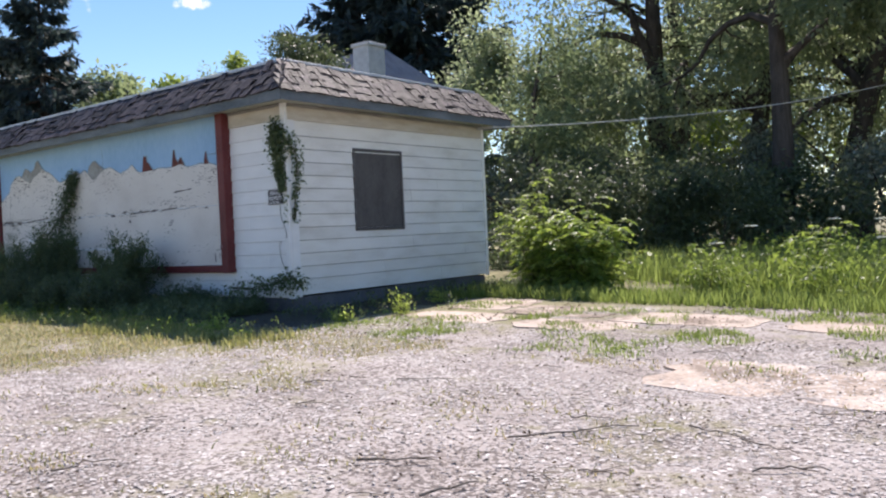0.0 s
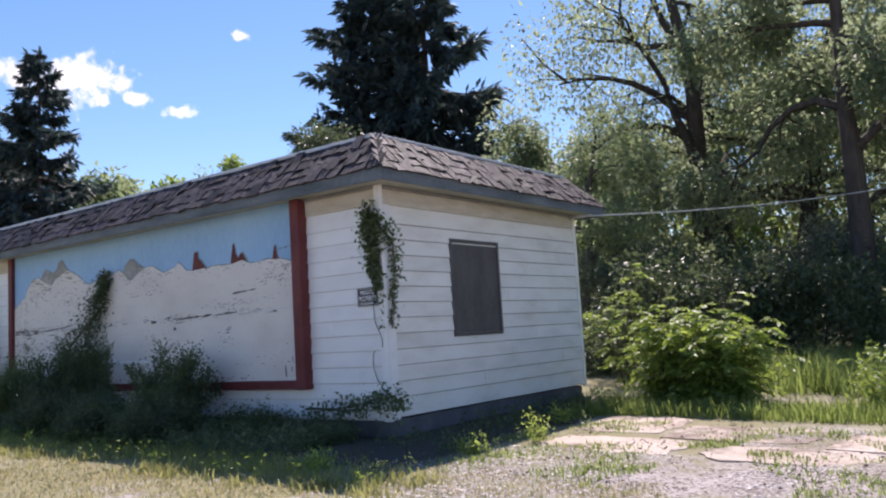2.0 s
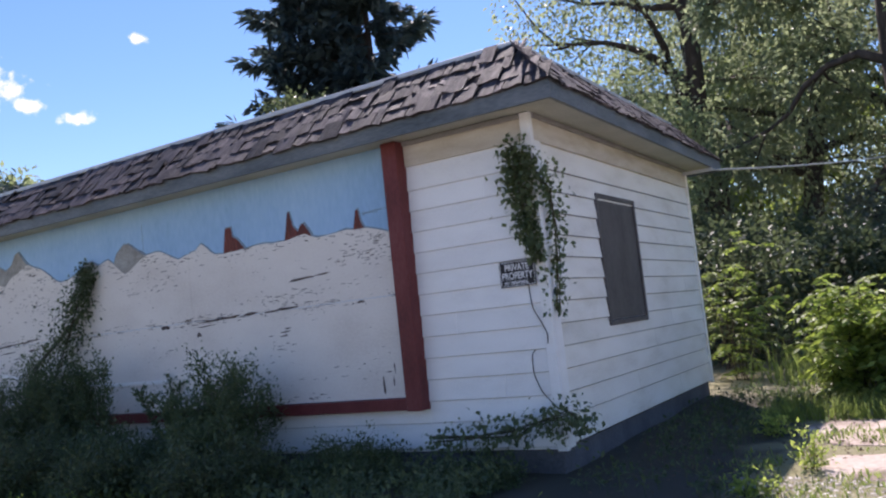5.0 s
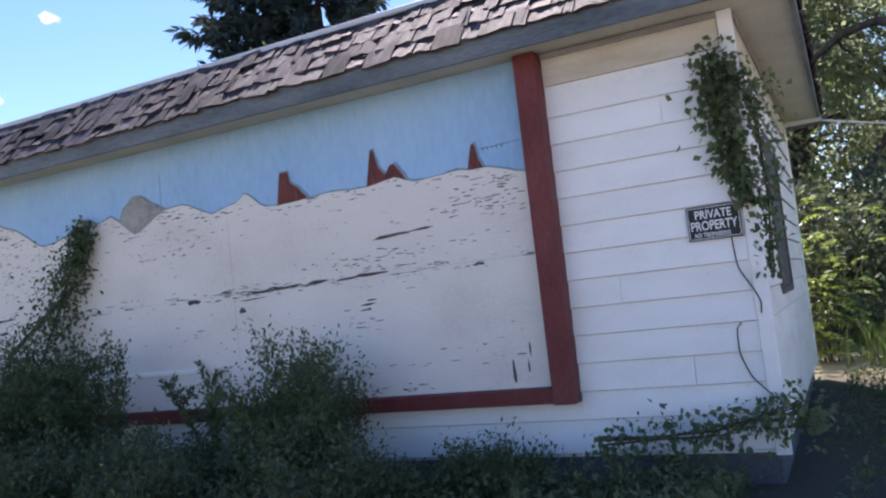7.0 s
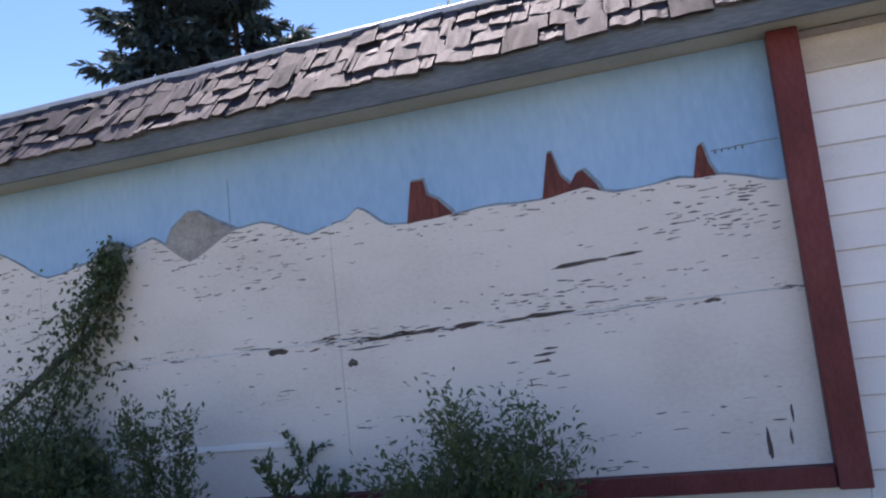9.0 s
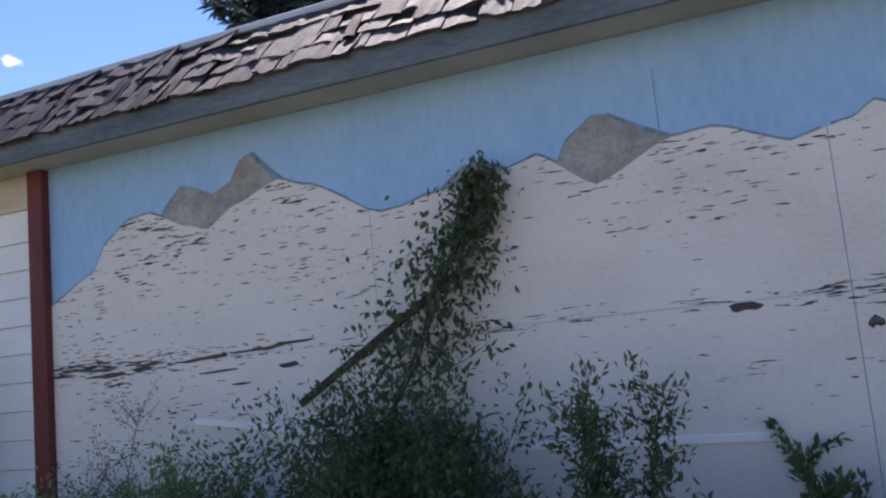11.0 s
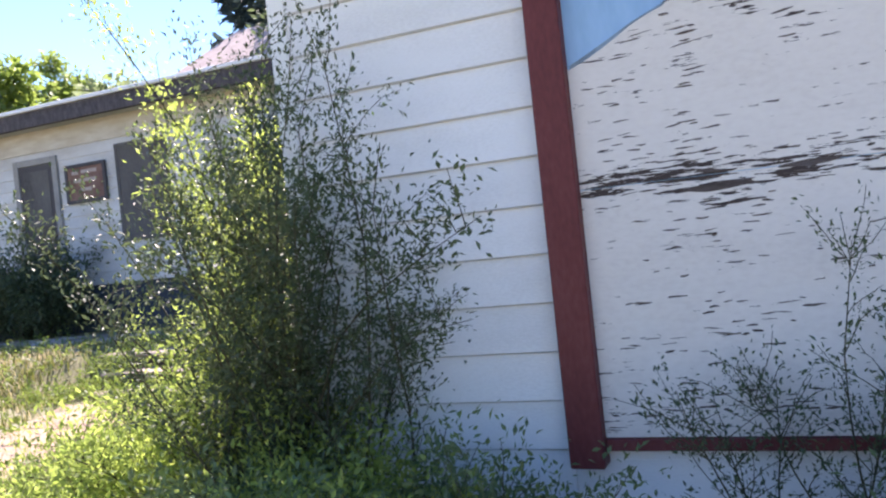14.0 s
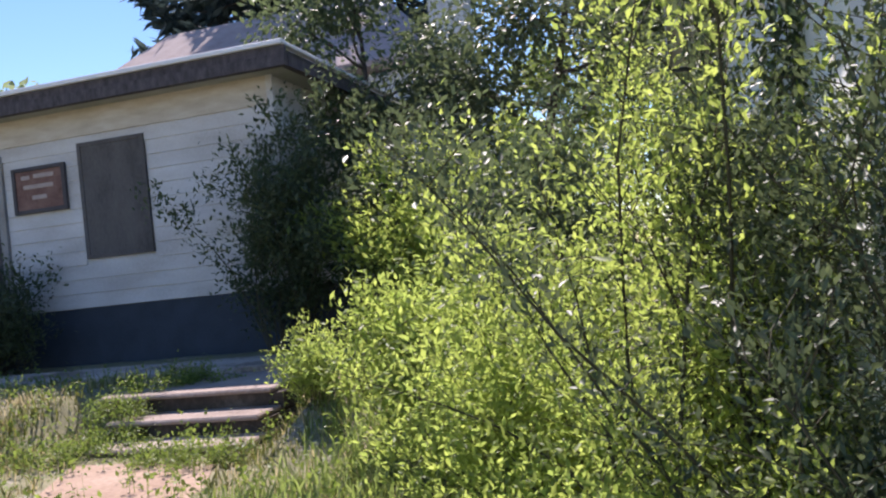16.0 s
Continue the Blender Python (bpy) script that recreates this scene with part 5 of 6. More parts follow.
# leafy bush by the broken concrete
def frond_bush(name, place, height, spread, label, seed, stems=16, fronds=9, frond=0.42, leaflet=0.12, mat=None, category="bush"):
    """A bush of arching compound leaves: pairs of leaflets along each stalk."""
    g = np.random.default_rng(seed)
    ob = thing(name, (0, 0, 0), label, category)
    lines, at, way = [], [], []
    for _ in range(stems):
        a, q = g.uniform(0, 2 * np.pi), np.sqrt(g.uniform(0, 1))
        s = curve_line(g, [0.25 * spread * q * np.cos(a), 0.25 * spread * q * np.sin(a), -0.05], [np.cos(a) * spread * q / height, np.sin(a) * spread * q / height, 0.9], height * (1.0 - 0.35 * q * q) * g.uniform(0.75, 1), 0.35, 0.1, 7)
        lines.append((s, 0.010, 0.004))
        for u in np.linspace(0.1, 1.0, fronds) + g.uniform(-0.04, 0.04, fronds):
            p, w = on_line(s, np.array([u]))
            b = g.uniform(0, 2 * np.pi)
            L = frond * g.uniform(0.7, 1.15)
            f = curve_line(g, p[0], [np.cos(b), np.sin(b), 0.75], L, 0.1, 1.5, 7)
            lines.append((f, 0.0035, 0.0015))
            v = np.repeat(np.linspace(0.2, 0.97, 8), 2)
            pp, ww = on_line(f, v)
            ww /= np.linalg.norm(ww, axis=1)[:, None]
            side = np.cross(ww, [0, 0, 1.0])
            side /= np.linalg.norm(side, axis=1)[:, None] + 1e-9
            side *= np.tile([1.0, -1.0], 8)[:, None]
            at.append(pp)
            way.append(side + ww * 0.45 + [0, 0, -0.2] + g.normal(size=pp.shape) * 0.12)
    at, way = np.concatenate(at), np.concatenate(way)
    mpart("stem", mesh_of("stem", *tubes(lines, 3), STEM), ob)
    mpart("foliage", mesh_of("foliage", *leaves(g, at, way, leaflet * g.uniform(0.75, 1.2, len(at)), 0.36, 0.15), mat or LEAF_YARD), ob)
    ob.location = (*place, g_z(*place))
    return ob


frond_bush("yard_bush", (-6.95, 11.5), 1.75, 0.62, "rounded green bush of arching compound leaves", 22, 28, 12)
frond_bush("yard_bush", (-6.25, 11.55), 1.55, 0.62, "rounded green bush of arching compound leaves", 23, 28, 12)
frond_bush("yard_bush", (-7.25, 11.35), 1.72, 0.12, "tall leafy shoot above the bush", 24, 2, 9, 0.25, 0.09)
frond_bush("yard_bush", (-8.7, 13.9), 2.4, 0.5, "bright shrub behind the building's end", 25, 10, 9, 0.4, 0.10)
frond_bush("yard_bush", (-4.4, 11.6), 0.8, 0.4, "low leafy weeds beside the bush", 28, 10, 7, 0.3, 0.07, category="weeds")
frond_bush("yard_bush", (-3.3, 12.6), 1.15, 0.35, "leafy weeds standing in the tall grass", 29, 8, 8, 0.35, 0.09, category="weeds")
frond_bush("thicket_frond", (-20.0, 9.9), 1.75, 0.5, "sunlit compound-leaved shoots in the thicket", 35, 14, 9, 0.42, 0.10, LEAF_BRIGHT, category="bush")

# woods behind
wood = dict(group="trees of the wood")
for k, (x, y, h, sp, tr, kw) in enumerate((
        (-11.9, 28.4, 17, 7.0, 0.5, dict(trunks=2, droop=0.5, clump=1.28)), (-9.6, 29.5, 16, 6.0, 0.42, dict(droop=0.5, clump=1.28)), (-6.4, 30.0, 17, 6.5, 0.45, dict(trunks=2, droop=0.4, clump=1.28)),
        (-13.9, 27.2, 10.8, 4.4, 0.26, dict(lean=(-0.2, 0), droop=0.6, clump=0.9)), (-2.5, 29, 16, 6.0, 0.42, dict(droop=0.4, clump=1.28)), (2.5, 30, 16, 6.0, 0.42, dict(droop=0.4, clump=1.28)),
        (-6.6, 22.5, 14.5, 5.0, 0.36, dict(lean=(0.08, 0), droop=0.5, clump=0.7)),)):
    tree("old_tree", (x, y), h, sp, "tall dark-trunked tree with drooping grey-green crown", 100 + k, 23000, 0.178, LEAF_WOOD, tr, clear=0.32, limbs=10, **kw, **wood)
for k, (x, y, h) in enumerate(((-19, 42, 12), (-13, 40, 13), (-8, 39, 14), (-3, 40, 14), (2, 38, 14), (-24, 44, 10))):
    tree("sunlit_tree", (x, y), h, 5.0, "sunlit green tree behind the wood's edge", 130 + k, 9000, 0.32, LEAF_SUNNY, 0.25, clear=0.08, limbs=13, clump=1.2, group="sunlit trees behind")
for k, (x, y, h) in enumerate(((-17.5, 24.8, 4.0), (-14.8, 24.3, 3.6), (-12.2, 24.8, 3.8), (-9.6, 24.2, 3.4), (-7, 24.6, 3.8), (-4.4, 24.0, 3.4), (-1.8, 24.5, 3.8), (-13, 21.8, 2.4), (-10.5, 22.0, 2.6), (-6, 21.8, 2.2), (0.8, 24, 4))):
    tree("understory_bush", (x, y), h, 2.2, "grey-green undergrowth bush at the wood's edge", 160 + k, 4600, 0.165, LEAF_GREY if k % 3 else LEAF_SHADE, 0.05, clear=0.03, limbs=10, clump=0.55, group="undergrowth", category="bush", trunks=2)
tree("sunlit_tree", (-16.4, 31), 8.0, 3.5, "green tree beside the spruces", 180, 12000, 0.18, LEAF_SUNNY, 0.2, clear=0.12, limbs=12, clump=0.9)
tree("wood_tree", (-12.5, 19.5), 7.0, 3.0, "dark leaning tree behind the building", 182, 12000, 0.13, LEAF_TREE, 0.16, clear=0.15, limbs=11, clump=0.8)
tree("thin_tree", (-21.2, 18.2), 8.0, 2.6, "leafy dark tree behind the thicket", 184, 17000, 0.13, LEAF_SHADE, 0.12, clear=0.2, limbs=11, clump=0.8)
tree("thin_tree", (-23.4, 18.5), 6.6, 2.2, "thin tree beside the pale house", 183, 8000, 0.13, LEAF_SHRUB, 0.12, clear=0.3, limbs=9, clump=0.7)
for k, (x, y, h) in enumerate(((-9.4, 16.0, 2.6), (-7.9, 17.2, 2.4), (-10.6, 18.0, 3.2), (-6.6, 18.4, 2.2), (-9.0, 19.2, 3.0))):
    tree("shade_bush", (x, y), h, 1.6, "dark shaded bush behind the building", 190 + k, 6000, 0.12, LEAF_SHADE, 0.04, clear=0.02, limbs=9, clump=0.5, group="shaded bushes", category="bush", trunks=2)
# spruces
for k, (x, y, h, sp) in enumerate(((-34.5, 36.5, 25, 7.0), (-31.5, 38.5, 27, 7.2), (-53.2, 26.6, 20.6, 7.2), (-57.5, 24.9, 18.0, 5.6), (-70, 33, 19, 5.5))):
    spruce("spruce", (x, y), h, sp, "tall dark blue-green spruce with drooping boughs", 200 + k, "spruces")
# rounded trees far to the west
for k, (x, y, h) in enumerate(((-55.0, 32, 15.3), (-51, 37, 12.5), (-47, 40, 12.5), (-75.5, 60.5, 26), (-67, 61, 20.5), (-71.5, 62, 23), (-78.5, 58, 23.5), (-92, 64, 17), (-40, 50, 12), (-100, 55, 17), (-62, 38, 16))):
    tree("round_tree", (x, y), h, 4.5, "rounded green tree far behind the buildings", 220 + k, 6500, 0.48, LEAF_SUNNY if k % 2 else LEAF_TREE, 0.3, clear=0.15, limbs=13, clump=1.25, group="far trees")


# ---- wire to the building ----
wire_way = (math.sin(radians(17)), math.cos(radians(17)))
wire_pts = [Vector((-8.4 + wire_way[0] * d, 12.3 + wire_way[1] * d, 3.06 + 0.0615 * d + 0.0042 * d * d)) for d in np.linspace(0, 19.5, 24)]
wv, wf = tubes([(np.array([tuple(p) for p in wire_pts]), 0.013, 0.013)], 6)
wire = thing("service_wire", tuple(wire_pts[0]), "pale overhead service wire fixed under the eave", "wire")
mpart("cable", mesh_of("cable", wv, wf, CABLE, True), wire)
part("bracket", boxes((-8.80, -8.40, 12.26, 12.31, 3.05, 3.09), bevel=0.004), METAL_EDGE, wire, "small metal eave bracket")


# ---- creeper on the corner ----
def creeper(name, line, radius, count, size, label, seed, squash=0.5, mat=None):
    g = np.random.default_rng(seed)
    pts = np.array(line, float)
    ob = thing(name, tuple(pts[-1]), label, "creeper")
    mpart("stem", mesh_of("stem", *tubes([(pts + g.normal(size=pts.shape) * 0.015, 0.007, 0.004) for _ in range(4)], 4), STEM), ob)
    u = g.uniform(0, 1, count)
    at, w = on_line(pts, u)
    rr = np.interp(u, np.linspace(0, 1, len(radius)), radius)[:, None]
    at = at + g.normal(size=(count, 3)) * rr * [0.5, 0.5 * squash, 0.5]
    at[:, 1] = np.where(at[:, 0] < X1 + 0.01, np.minimum(at[:, 1], Y0 - 0.03), at[:, 1])
    at[:, 0] = np.where(at[:, 1] > Y0 + 0.02, np.maximum(at[:, 0], X1 + 0.025), at[:, 0])
    way = np.stack([g.normal(size=count) * 0.5, g.normal(size=count) * 0.5 - 0.25, -0.6 + g.normal(size=count) * 0.4], -1)
    mpart("foliage", mesh_of("foliage", *leaves(g, at, way, size * g.uniform(0.6, 1.2, count), 0.75 if mat is None else 0.5), mat or LEAF_VINE), ob)


creeper("wall_creeper", [(-8.91, 7.66, 2.86), (-8.92, 7.66, 2.62), (-8.89, 7.66, 2.40), (-8.85, 7.66, 2.15), (-8.80, 7.65, 1.95)], (0.13, 0.18, 0.15, 0.10, 0.07), 900, 0.058, "dark creeper clump hanging on the building's corner", 51)
creeper("wall_creeper", [(-8.85, 7.66, 2.78), (-8.75, 7.68, 2.62), (-8.72, 7.83, 2.5), (-8.72, 7.85, 2.2), (-8.73, 7.82, 1.9), (-8.74, 7.8, 1.5)], (0.10, 0.17, 0.17, 0.15, 0.11, 0.06), 600, 0.052, "thin creeper strands trailing round the corner", 52)
creeper("wall_creeper", [(-9.85, 7.5, 0.56), (-9.5, 7.55, 0.56), (-9.15, 7.54, 0.60), (-8.9, 7.58, 0.66), (-8.68, 7.62, 0.72), (-8.62, 7.75, 0.6)], (0.14, 0.16, 0.14, 0.14, 0.2, 0.12), 800, 0.05, "creeper strand lying along the foot of the wall", 53, 1.2)

creeper("climbing_plant", [(-14.36, 7.62, 2.56), (-14.44, 7.62, 2.36), (-14.58, 7.6, 2.1), (-14.8, 7.58, 1.7), (-15.05, 7.55, 1.25), (-15.2, 7.5, 0.9)], (0.10, 0.17, 0.24, 0.36, 0.5, 0.5), 2600, 0.055, "dark plant climbing slantwise up the mural", 54, 0.6, LEAF_SHADE)


def cord(points, r, label):
    pts = np.array(points, float)
    fine = np.stack([np.interp(np.linspace(0, 1, 20), np.linspace(0, 1, len(pts)), pts[:, k]) for k in range(3)], -1)
    fine[1:-1] = (fine[:-2] + fine[1:-1] * 2 + fine[2:]) / 4
    tagged(new("tendril", mesh_of("tendril", *tubes([(fine, r, r)], 5), DARK_CORD, True)), label, "tendril", "dead tendrils")


cord([(-8.94, 7.708, 1.74), (-8.93, 7.706, 1.55), (-8.86, 7.706, 1.42), (-8.82, 7.70, 1.33), (-8.83, 7.70, 1.26)], 0.0045, "dry dark creeper tendril on the white siding")
cord([(-8.95, 7.706, 1.215), (-8.98, 7.706, 1.18), (-8.985, 7.706, 1.03), (-8.93, 7.706, 0.88), (-8.80, 7.70, 0.74)], 0.0045, "dry dark creeper tendril on the white siding")

# ---- twigs on the gravel ----
trng = np.random.default_rng(77)


def twig(a, b, r=0.012):
    r = r * 0.45
    a, b = np.array([*a, g_z(*a) + r * 0.8]), np.array([*b, g_z(*b) + r * 0.8])
    n = 7
    pts = a + (b - a) * np.linspace(0, 1, n)[:, None]
    pts[1:-1, :2] += trng.normal(size=(n - 2, 2)) * 0.012
    pts[1:-1, 2] += np.abs(trng.normal(size=n - 2)) * 0.008
    lines = [(pts, r, r * 0.5)]
    if np.linalg.norm(b - a) > 0.35:
        p = pts[4]
        lines.append((np.array([p, p + (b - a) * 0.25 + [*(trng.normal(size=2) * 0.08), 0.01]]), r * 0.5, r * 0.25))
    tagged(new("twig", mesh_of("twig", *tubes(lines, 5), TWIG, True)), "dry fallen twig lying on the gravel", "twig", "fallen twigs")


for a, b, r in (((-2.62, 3.82), (-2.1, 4.4), 0.014), ((-1.86, 4.55), (-1.47, 4.43), 0.013), ((-3.05, 3.06), (-2.70, 3.27), 0.016), ((-4.29, 2.07), (-4.18, 2.37), 0.012), ((-2.41, 2.80), (-2.30, 3.1), 0.018),
                ((-4.85, 4.33), (-4.6, 4.5), 0.012), ((-4.34, 3.79), (-4.15, 3.9), 0.012), ((-2.54, 4.39), (-2.3, 4.5), 0.010), ((-1.52, 4.42), (-1.2, 4.3), 0.012), ((-4.3, 4.8), (-3.9, 4.95), 0.010), ((-1.3, 3.9), (-1.0, 4.1), 0.014), ((-2.0, 3.5), (-1.75, 3.55), 0.01)):
    twig(a, b, r)
for _ in range(34):
    x, y = trng.uniform(-5.5, -0.4), trng.uniform(2.4, 7.6)
    L, a = trng.uniform(0.08, 0.3), trng.normal() * 0.5 + 0.35
    twig((x, y), (x + L * math.cos(a), y + L * math.sin(a)), trng.uniform(0.004, 0.009))


# ---- gravel, grass and weeds ----
def mask(x, y, s, at=0.0):
    return np.array([noise.noise((a * s, b * s, at)) for a, b in zip(x, y)])


def pebbles(count, box_, lo, hi, seed, name, label):
    g = np.random.default_rng(seed)
    x, y = g.uniform(box_[0], box_[1], count), g.uniform(box_[2], box_[3], count)
    keep = mask(x, y, 0.9) + g.normal(size=count) * 0.25 > -0.25
    x, y = x[keep], y[keep]
    n = len(x)
    s = lo + (hi - lo) * g.uniform(0, 1, n) ** 2.5
    octa = np.array([(1, 0, 0), (0, 1, 0), (-1, 0, 0), (0, -1, 0), (0, 0, 0.7), (0, 0, -0.4)], float)
    tri = np.array([(0, 1, 4), (1, 2, 4), (2, 3, 4), (3, 0, 4), (1, 0, 5), (2, 1, 5), (3, 2, 5), (0, 3, 5)])
    a = g.uniform(0, 2 * np.pi, n)
    v = octa[None] * g.uniform(0.6, 1.3, (n, 6, 1)) * s[:, None, None] * np.stack([np.ones(n), g.uniform(0.6, 1, n), g.uniform(0.3, 0.6, n)], -1)[:, None]
    c, d = np.cos(a)[:, None], np.sin(a)[:, None]
    v = np.stack([v[..., 0] * c - v[..., 1] * d, v[..., 0] * d + v[..., 1] * c, v[..., 2]], -1)
    v += np.stack([x, y, ground_z(x, y) - 0.004], -1)[:, None]
    f = tri[None, :4] + np.arange(n)[:, None, None] * 6
    tagged(new(name, mesh_of(name, v, f, PEBBLE)), label, "gravel", "", "stuff")


STONE_MIX = PEBBLE.node_tree
_n, _l = STONE_MIX.nodes, STONE_MIX.links
_g, _h, _m = _n.new("ShaderNodeNewGeometry"), _n.new("ShaderNodeHueSaturation"), _n.new("ShaderNodeMapRange")
_m.inputs[3].default_value, _m.inputs[4].default_value = 0.35, 1.35
_l.new(_g.outputs["Random Per Island"], _m.inputs[0])
_l.new(_m.outputs[0], _h.inputs["Value"])
_l.new(_n["Principled BSDF"].inputs["Base Color"].links[0].from_socket, _h.inputs["Color"])
_l.new(_h.outputs[0], _n["Principled BSDF"].inputs["Base Color"])
pebbles(84000, (-7.5, 0.8, 1.6, 7.8), 0.004, 0.021, 5, "gravel", "loose pale crushed stone on the yard")


def blades(name, count, box_, h, mat, label, seed, keep=None, lean=0.35, width=0.006, category="grass", tuft=0.0):
    g = np.random.default_rng(seed)
    if tuft:
        m = max(1, count // 40)
        cxy = np.stack([g.uniform(box_[0], box_[1], m), g.uniform(box_[2], box_[3], m)], -1)
        k = g.integers(0, m, count)
        xy = cxy[k] + g.normal(size=(count, 2)) * tuft
        x, y = xy[:, 0], xy[:, 1]
    else:
        x, y = g.uniform(box_[0], box_[1], count), g.uniform(box_[2], box_[3], count)
    if keep is not None:
        sel = keep(x, y, g)
        x, y = x[sel], y[sel]
    n = len(x)
    hh = g.uniform(h[0], h[1], n) * g.uniform(0.6, 1, n)
    a = g.uniform(0, 2 * np.pi, n)
    w = width * g.uniform(0.6, 1.4, n) * (1 + hh)
    base = np.stack([x, y, ground_z(x, y) - 0.015], -1)
    side = np.stack([np.cos(a), np.sin(a), 0 * a], -1) * w[:, None]
    bend = np.stack([np.cos(a + 1.4), np.sin(a + 1.4), 0 * a], -1) * (hh * lean * g.uniform(0.2, 1.3, n))[:, None]
    up = np.stack([0 * a, 0 * a, hh], -1)
    v = np.stack([base - side, base + side, base + up * 0.6 + bend * 0.35 + side * 0.7, base + up * 0.6 + bend * 0.35 - side * 0.7, base + up + bend], 1)
    q = np.arange(n)[:, None] * 5
    f = np.concatenate([q + [[0, 1, 2]], q + [[0, 2, 3]], q + [[3, 2, 4]]])
    tagged(new(name, mesh_of(name, v, f, mat)), label, category, "", "stuff")


def yard_turf(x, y, g):
    west = np.clip((-(x - 0.55 * y) - 7.0) / 4.5, 0, 1)
    return (mask(x, y, 0.8, 3) * 0.8 + mask(x, y, 3.0, 9) * 0.5 + west * 0.75 + g.normal(size=len(x)) * 0.12 > 0.32) & ~((x < X1 + 0.2) & (y > 7.4))


def open_ground(x, y, g):
    inside = (x > X0 - 0.1) & (x < X1 + 0.1) & (y > Y0 - 0.1) & (y < Y1 + 0.1)
    on_slab = (y > 7.7) & (y < 10.2) & (x > -7.6) & (x < -1.0) & (mask(x, y, 1.1, 2) < 0.28)
    return ~inside & ~on_slab


def bank(x, y, g):
    path_ = ((x + 0.45 * (y - 9.2) > -23.1) & (x + 0.45 * (y - 9.2) < -21.7) & (y > 7.9) & (y < 11.4)) | ((x > -24.5) & (x < -22.6) & (y > 11.3) & (y < 13.6))
    walk_ = (y > 13.5) & (y < 14.75)
    return ~path_ & ~walk_ & (mask(x, y, 0.7, 6) + g.normal(size=len(x)) * 0.2 > -0.25)


blades("dry_grass", 56000, (-16.5, -0.5, 1.8, 6.6), (0.012, 0.045), DRY_GRASS, "short dry straw-coloured grass on the yard", 21, yard_turf, 0.9)
blades("short_grass", 52000, (-21.5, -1.0, 1.0, 6.4), (0.015, 0.06), YARD_GRASS, "short thin green grass on the yard", 22, yard_turf, 0.9, 0.005)
blades("shade_edge_grass", 9000, (-18.5, -6.8, 5.2, 6.1), (0.04, 0.15), YARD_GRASS, "lusher grass along the shaded edge", 23, open_ground, 0.6, tuft=0.10)
blades("tall_grass", 42000, (-8.2, 3.5, 10.9, 20.5), (0.18, 0.72), TALL_GRASS, "tall rank green grass beyond the concrete", 24, lambda x, y, g: open_ground(x, y, g) & ((y > 12.6) | (x > -4.7)) & (mask(x, y, 0.7, 8) + g.normal(size=len(x)) * 0.25 > -0.12), 0.75, 0.006, tuft=0.13)
blades("verge_grass", 15000, (-7.8, 2.5, 9.9, 11.2), (0.08, 0.28), TALL_GRASS, "green verge grass by the concrete", 25, open_ground, 0.6, 0.006)
blades("joint_grass", 22000, (-7.6, 0.6, 6.4, 9.9), (0.02, 0.085), TALL_GRASS, "grass tufts between the broken slabs", 26, lambda x, y, g: mask(x, y, 1.1, 2) > 0.05, 0.8, tuft=0.11)
blades("bank_grass", 44000, (-31.5, -19.3, 6.0, 14.0), (0.05, 0.2), GRASS, "sunlit grass on the bank by the steps", 27, bank, 1.1, tuft=0.16)
blades("bank_dry_grass", 30000, (-31.5, -19.3, 6.0, 14.0), (0.04, 0.17), DRY_GRASS, "dry grass on the bank by the steps", 28, bank, 1.2, tuft=0.14)
blades("thicket_grass", 12000, (-22.0, -19.1, 7.2, 12.6), (0.1, 0.3), TALL_GRASS, "rank tall grass under the thicket", 29, bank, 0.9, 0.006)


def weeds(name, count, box_, h, mat, label, seed, size=0.05):
    """Small broad-leaved plants, each a few leaves on a short stalk."""
    g = np.random.default_rng(seed)
    x, y = g.uniform(box_[0], box_[1], count), g.uniform(box_[2], box_[3], count)
    sel = open_ground(x, y, g)
    x, y = x[sel], y[sel]
    n, k = len(x), 9
    hh = g.uniform(*h, n)
    u = g.uniform(0.25, 1, (n, k))
    at = np.stack([x, y, ground_z(x, y)], -1)[:, None] + np.stack([g.normal(size=(n, k)) * 0.03, g.normal(size=(n, k)) * 0.03, u * hh[:, None]], -1)
    way = g.normal(size=(n, k, 3)) + [0, 0, 0.35]
    v, f = leaves(g, at.reshape(-1, 3), way.reshape(-1, 3), size * g.uniform(0.5, 1.3, n * k), 0.5)
    s = np.stack([np.stack([x, y, ground_z(x, y) - 0.02], -1), np.stack([x + 0.006, y, ground_z(x, y)], -1), np.stack([x, y, ground_z(x, y) + hh], -1)], 1)
    f2 = np.arange(n * 3).reshape(-1, 3) + len(v)
    tagged(new(name, mesh_of(name, np.concatenate([v, s.reshape(-1, 3)]), np.concatenate([f, f2]), mat)), label, "weeds", "", "stuff")


weeds("shade_weeds", 2400, (-18.6, -9.0, 5.9, 7.55), (0.06, 0.28), LEAF_VINE, "dark low weeds in the building's shade", 61)
weeds("edge_weeds", 320, (-18.5, -6.9, 5.35, 5.95), (0.08, 0.24), LEAF_WEED, "small sunlit weeds along the shadow's edge", 62, 0.035)
weeds("east_weeds", 350, (-8.5, -7.0, 7.0, 12.5), (0.05, 0.22), LEAF_SHRUB, "small weeds along the end wall", 63)
weeds("field_weeds", 2200, (-4.8, 3.0, 10.9, 18.0), (0.2, 0.8), LEAF_WEED, "leafy weeds among the tall grass", 64, 0.08)
weeds("bank_weeds", 1800, (-31, -19.4, 6.5, 13.4), (0.06, 0.28), LEAF_WEED, "leafy weeds on the bank by the steps", 65)


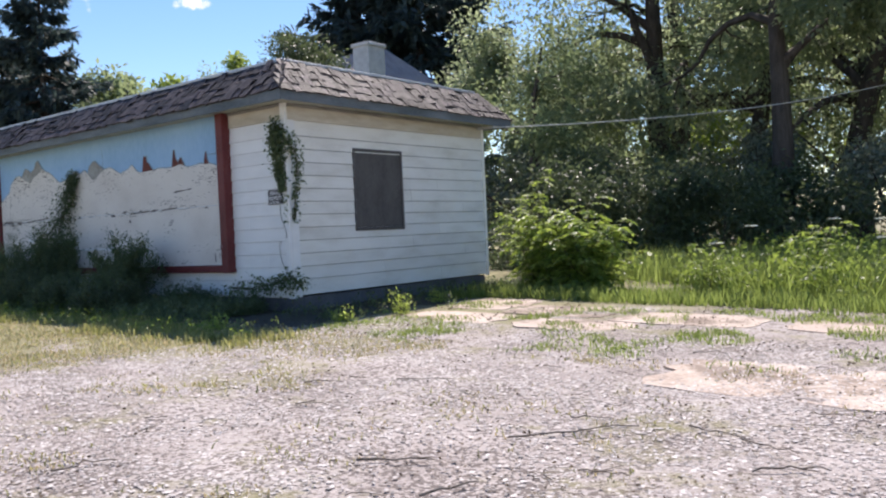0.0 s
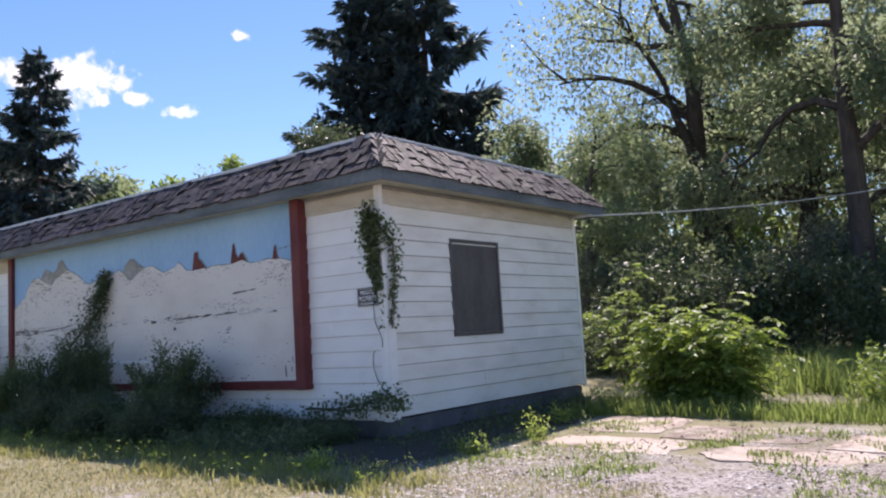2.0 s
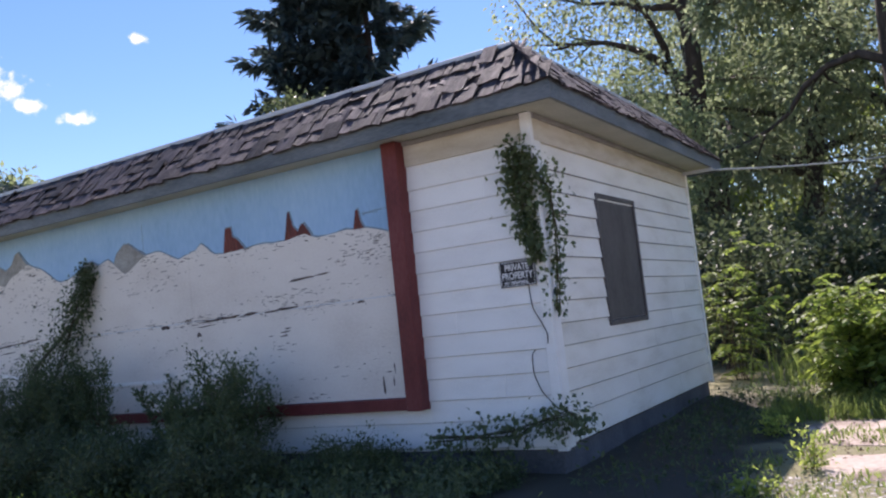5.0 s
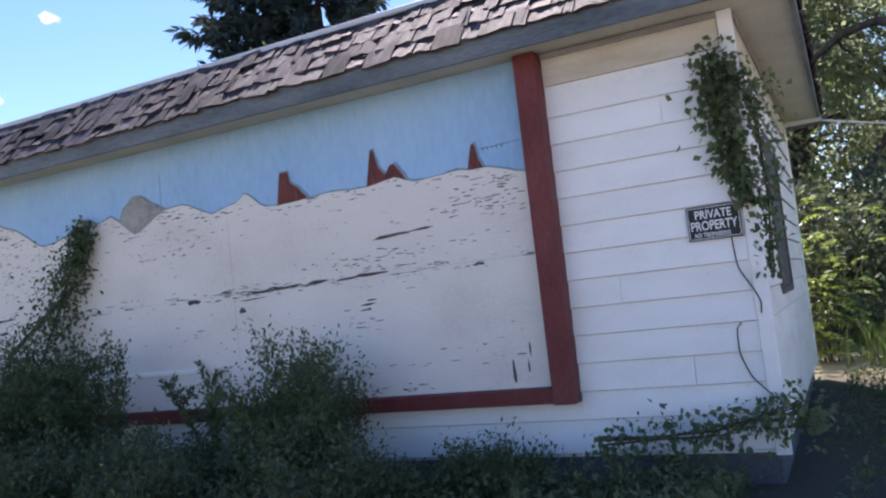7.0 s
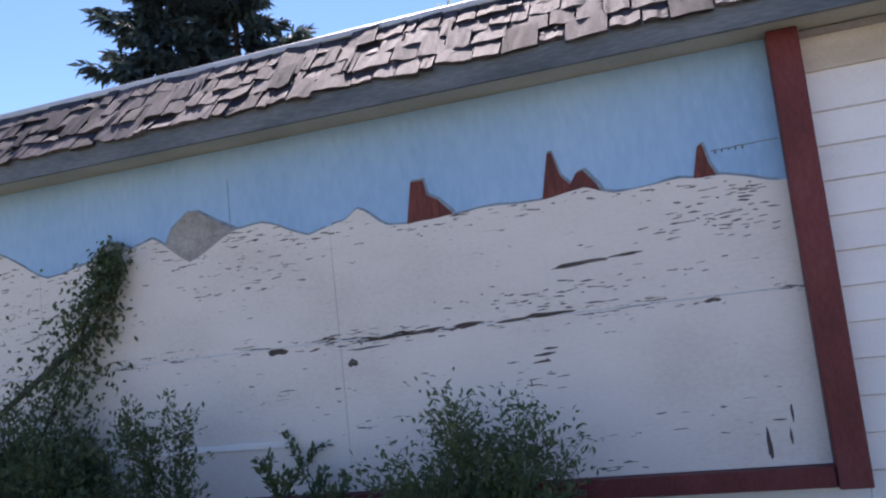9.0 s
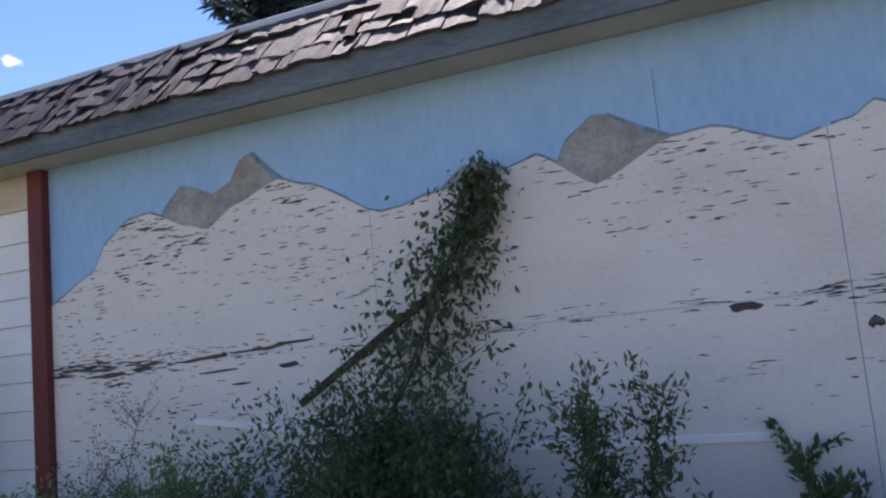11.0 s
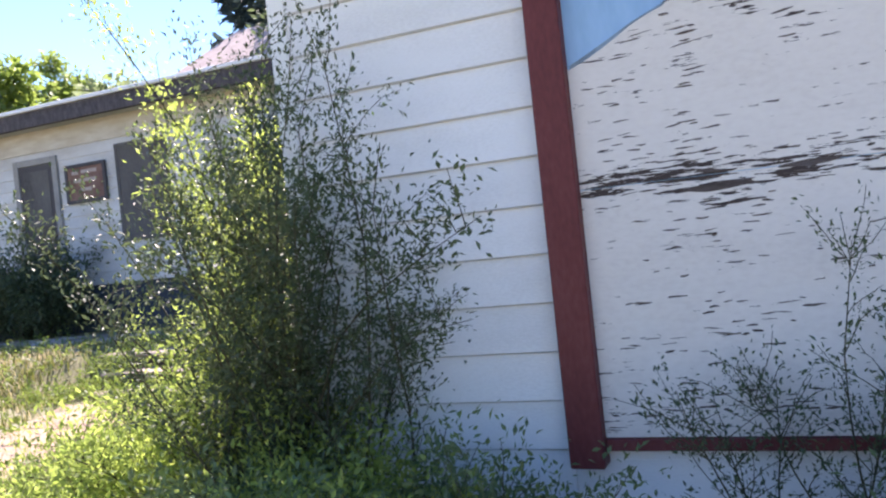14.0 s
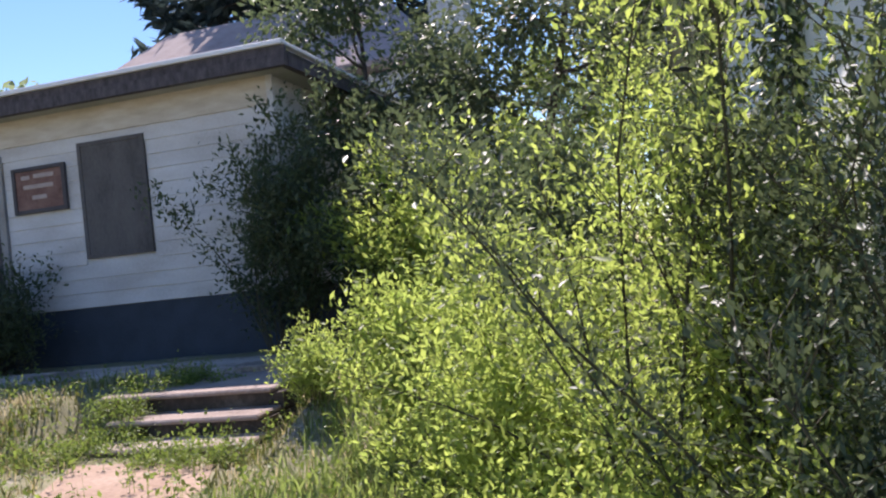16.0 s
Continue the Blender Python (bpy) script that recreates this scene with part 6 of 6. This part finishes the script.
def litter(name, count, box_, label, seed, size=0.03):
    """Dead leaves and scraps lying flat."""
    g = np.random.default_rng(seed)
    x, y = g.uniform(box_[0], box_[1], count), g.uniform(box_[2], box_[3], count)
    sel = (mask(x, y, 1.3, 4) + g.normal(size=count) * 0.2 > 0.05) & ~((x < X1) & (y > Y0 - 0.05))
    x, y = x[sel], y[sel]
    at = np.stack([x, y, ground_z(x, y) + 0.008], -1)
    way = np.stack([g.normal(size=len(x)), g.normal(size=len(x)), g.normal(size=len(x)) * 0.12], -1)
    v, f = leaves(g, at, way, size * g.uniform(0.5, 1.4, len(x)), 0.5, 0.15)
    tagged(new(name, mesh_of(name, v, f, LITTER)), label, "leaf litter", "", "stuff")


litter("leaf_litter", 9000, (-8.6, -0.8, 6.4, 10.6), "dead leaves and scraps on the broken concrete", 81)
litter("yard_litter", 5000, (-6.5, 0.0, 1.8, 6.6), "scattered dead leaves and bark scraps on gravel", 82, 0.025)

# tall plants by the concrete edge
for k, (x, y, h) in enumerate(((-7.05, 8.0, 0.38), (-7.55, 9.4, 0.3), (-8.2, 6.0, 0.22), (-7.3, 7.2, 0.25))):
    shrub("edge_plant", (x, y), h, 0.15, "small leafy weed at the concrete's edge", 70 + k, 7, 260, 0.05, LEAF_BRIGHT, twigs=4, twig_len=0.12, foot=0.05, category="weed", group="edge plants")


def umbel(x, y, h, seed):
    g = np.random.default_rng(seed)
    ob = thing("wildflower", (0, 0, 0), "white flat-topped wildflower in the tall grass", "flower", "wildflowers")
    st = curve_line(g, (0, 0, 0), (0.05, 0, 1), h, 0.15, 0, 5)
    mpart("stem", mesh_of("stem", *tubes([(st, 0.006, 0.003)], 4), STEM), ob)
    c = st[-1]
    a, r = g.uniform(0, 2 * np.pi, 90), 0.075 * np.sqrt(g.uniform(0, 1, 90))
    at = c + np.stack([r * np.cos(a), r * np.sin(a), 0.02 - r * 0.15], -1)
    mpart("flower_head", mesh_of("flower_head", *leaves(g, at, np.stack([np.cos(a), np.sin(a), 0.4 + 0 * a], -1), 0.028, 0.9, 0.0), PETAL), ob)
    ob.location = (x, y, g_z(x, y))


for k, (x, y, h) in enumerate(((-4.15, 11.0, 0.75), (-3.8, 11.6, 0.95), (-1.95, 11.3, 0.8), (-2.4, 12.5, 1.0), (-1.6, 12.3, 0.9), (-0.9, 11.6, 0.85), (-3.0, 13.2, 1.0))):
    umbel(x, y, h, 90 + k)

# ---- pieces of the roofs ----
shake_rows((xa, ya, ZE), 0, xb - xa)
shake_rows((xb, ya, ZE), 90, yb - ya)
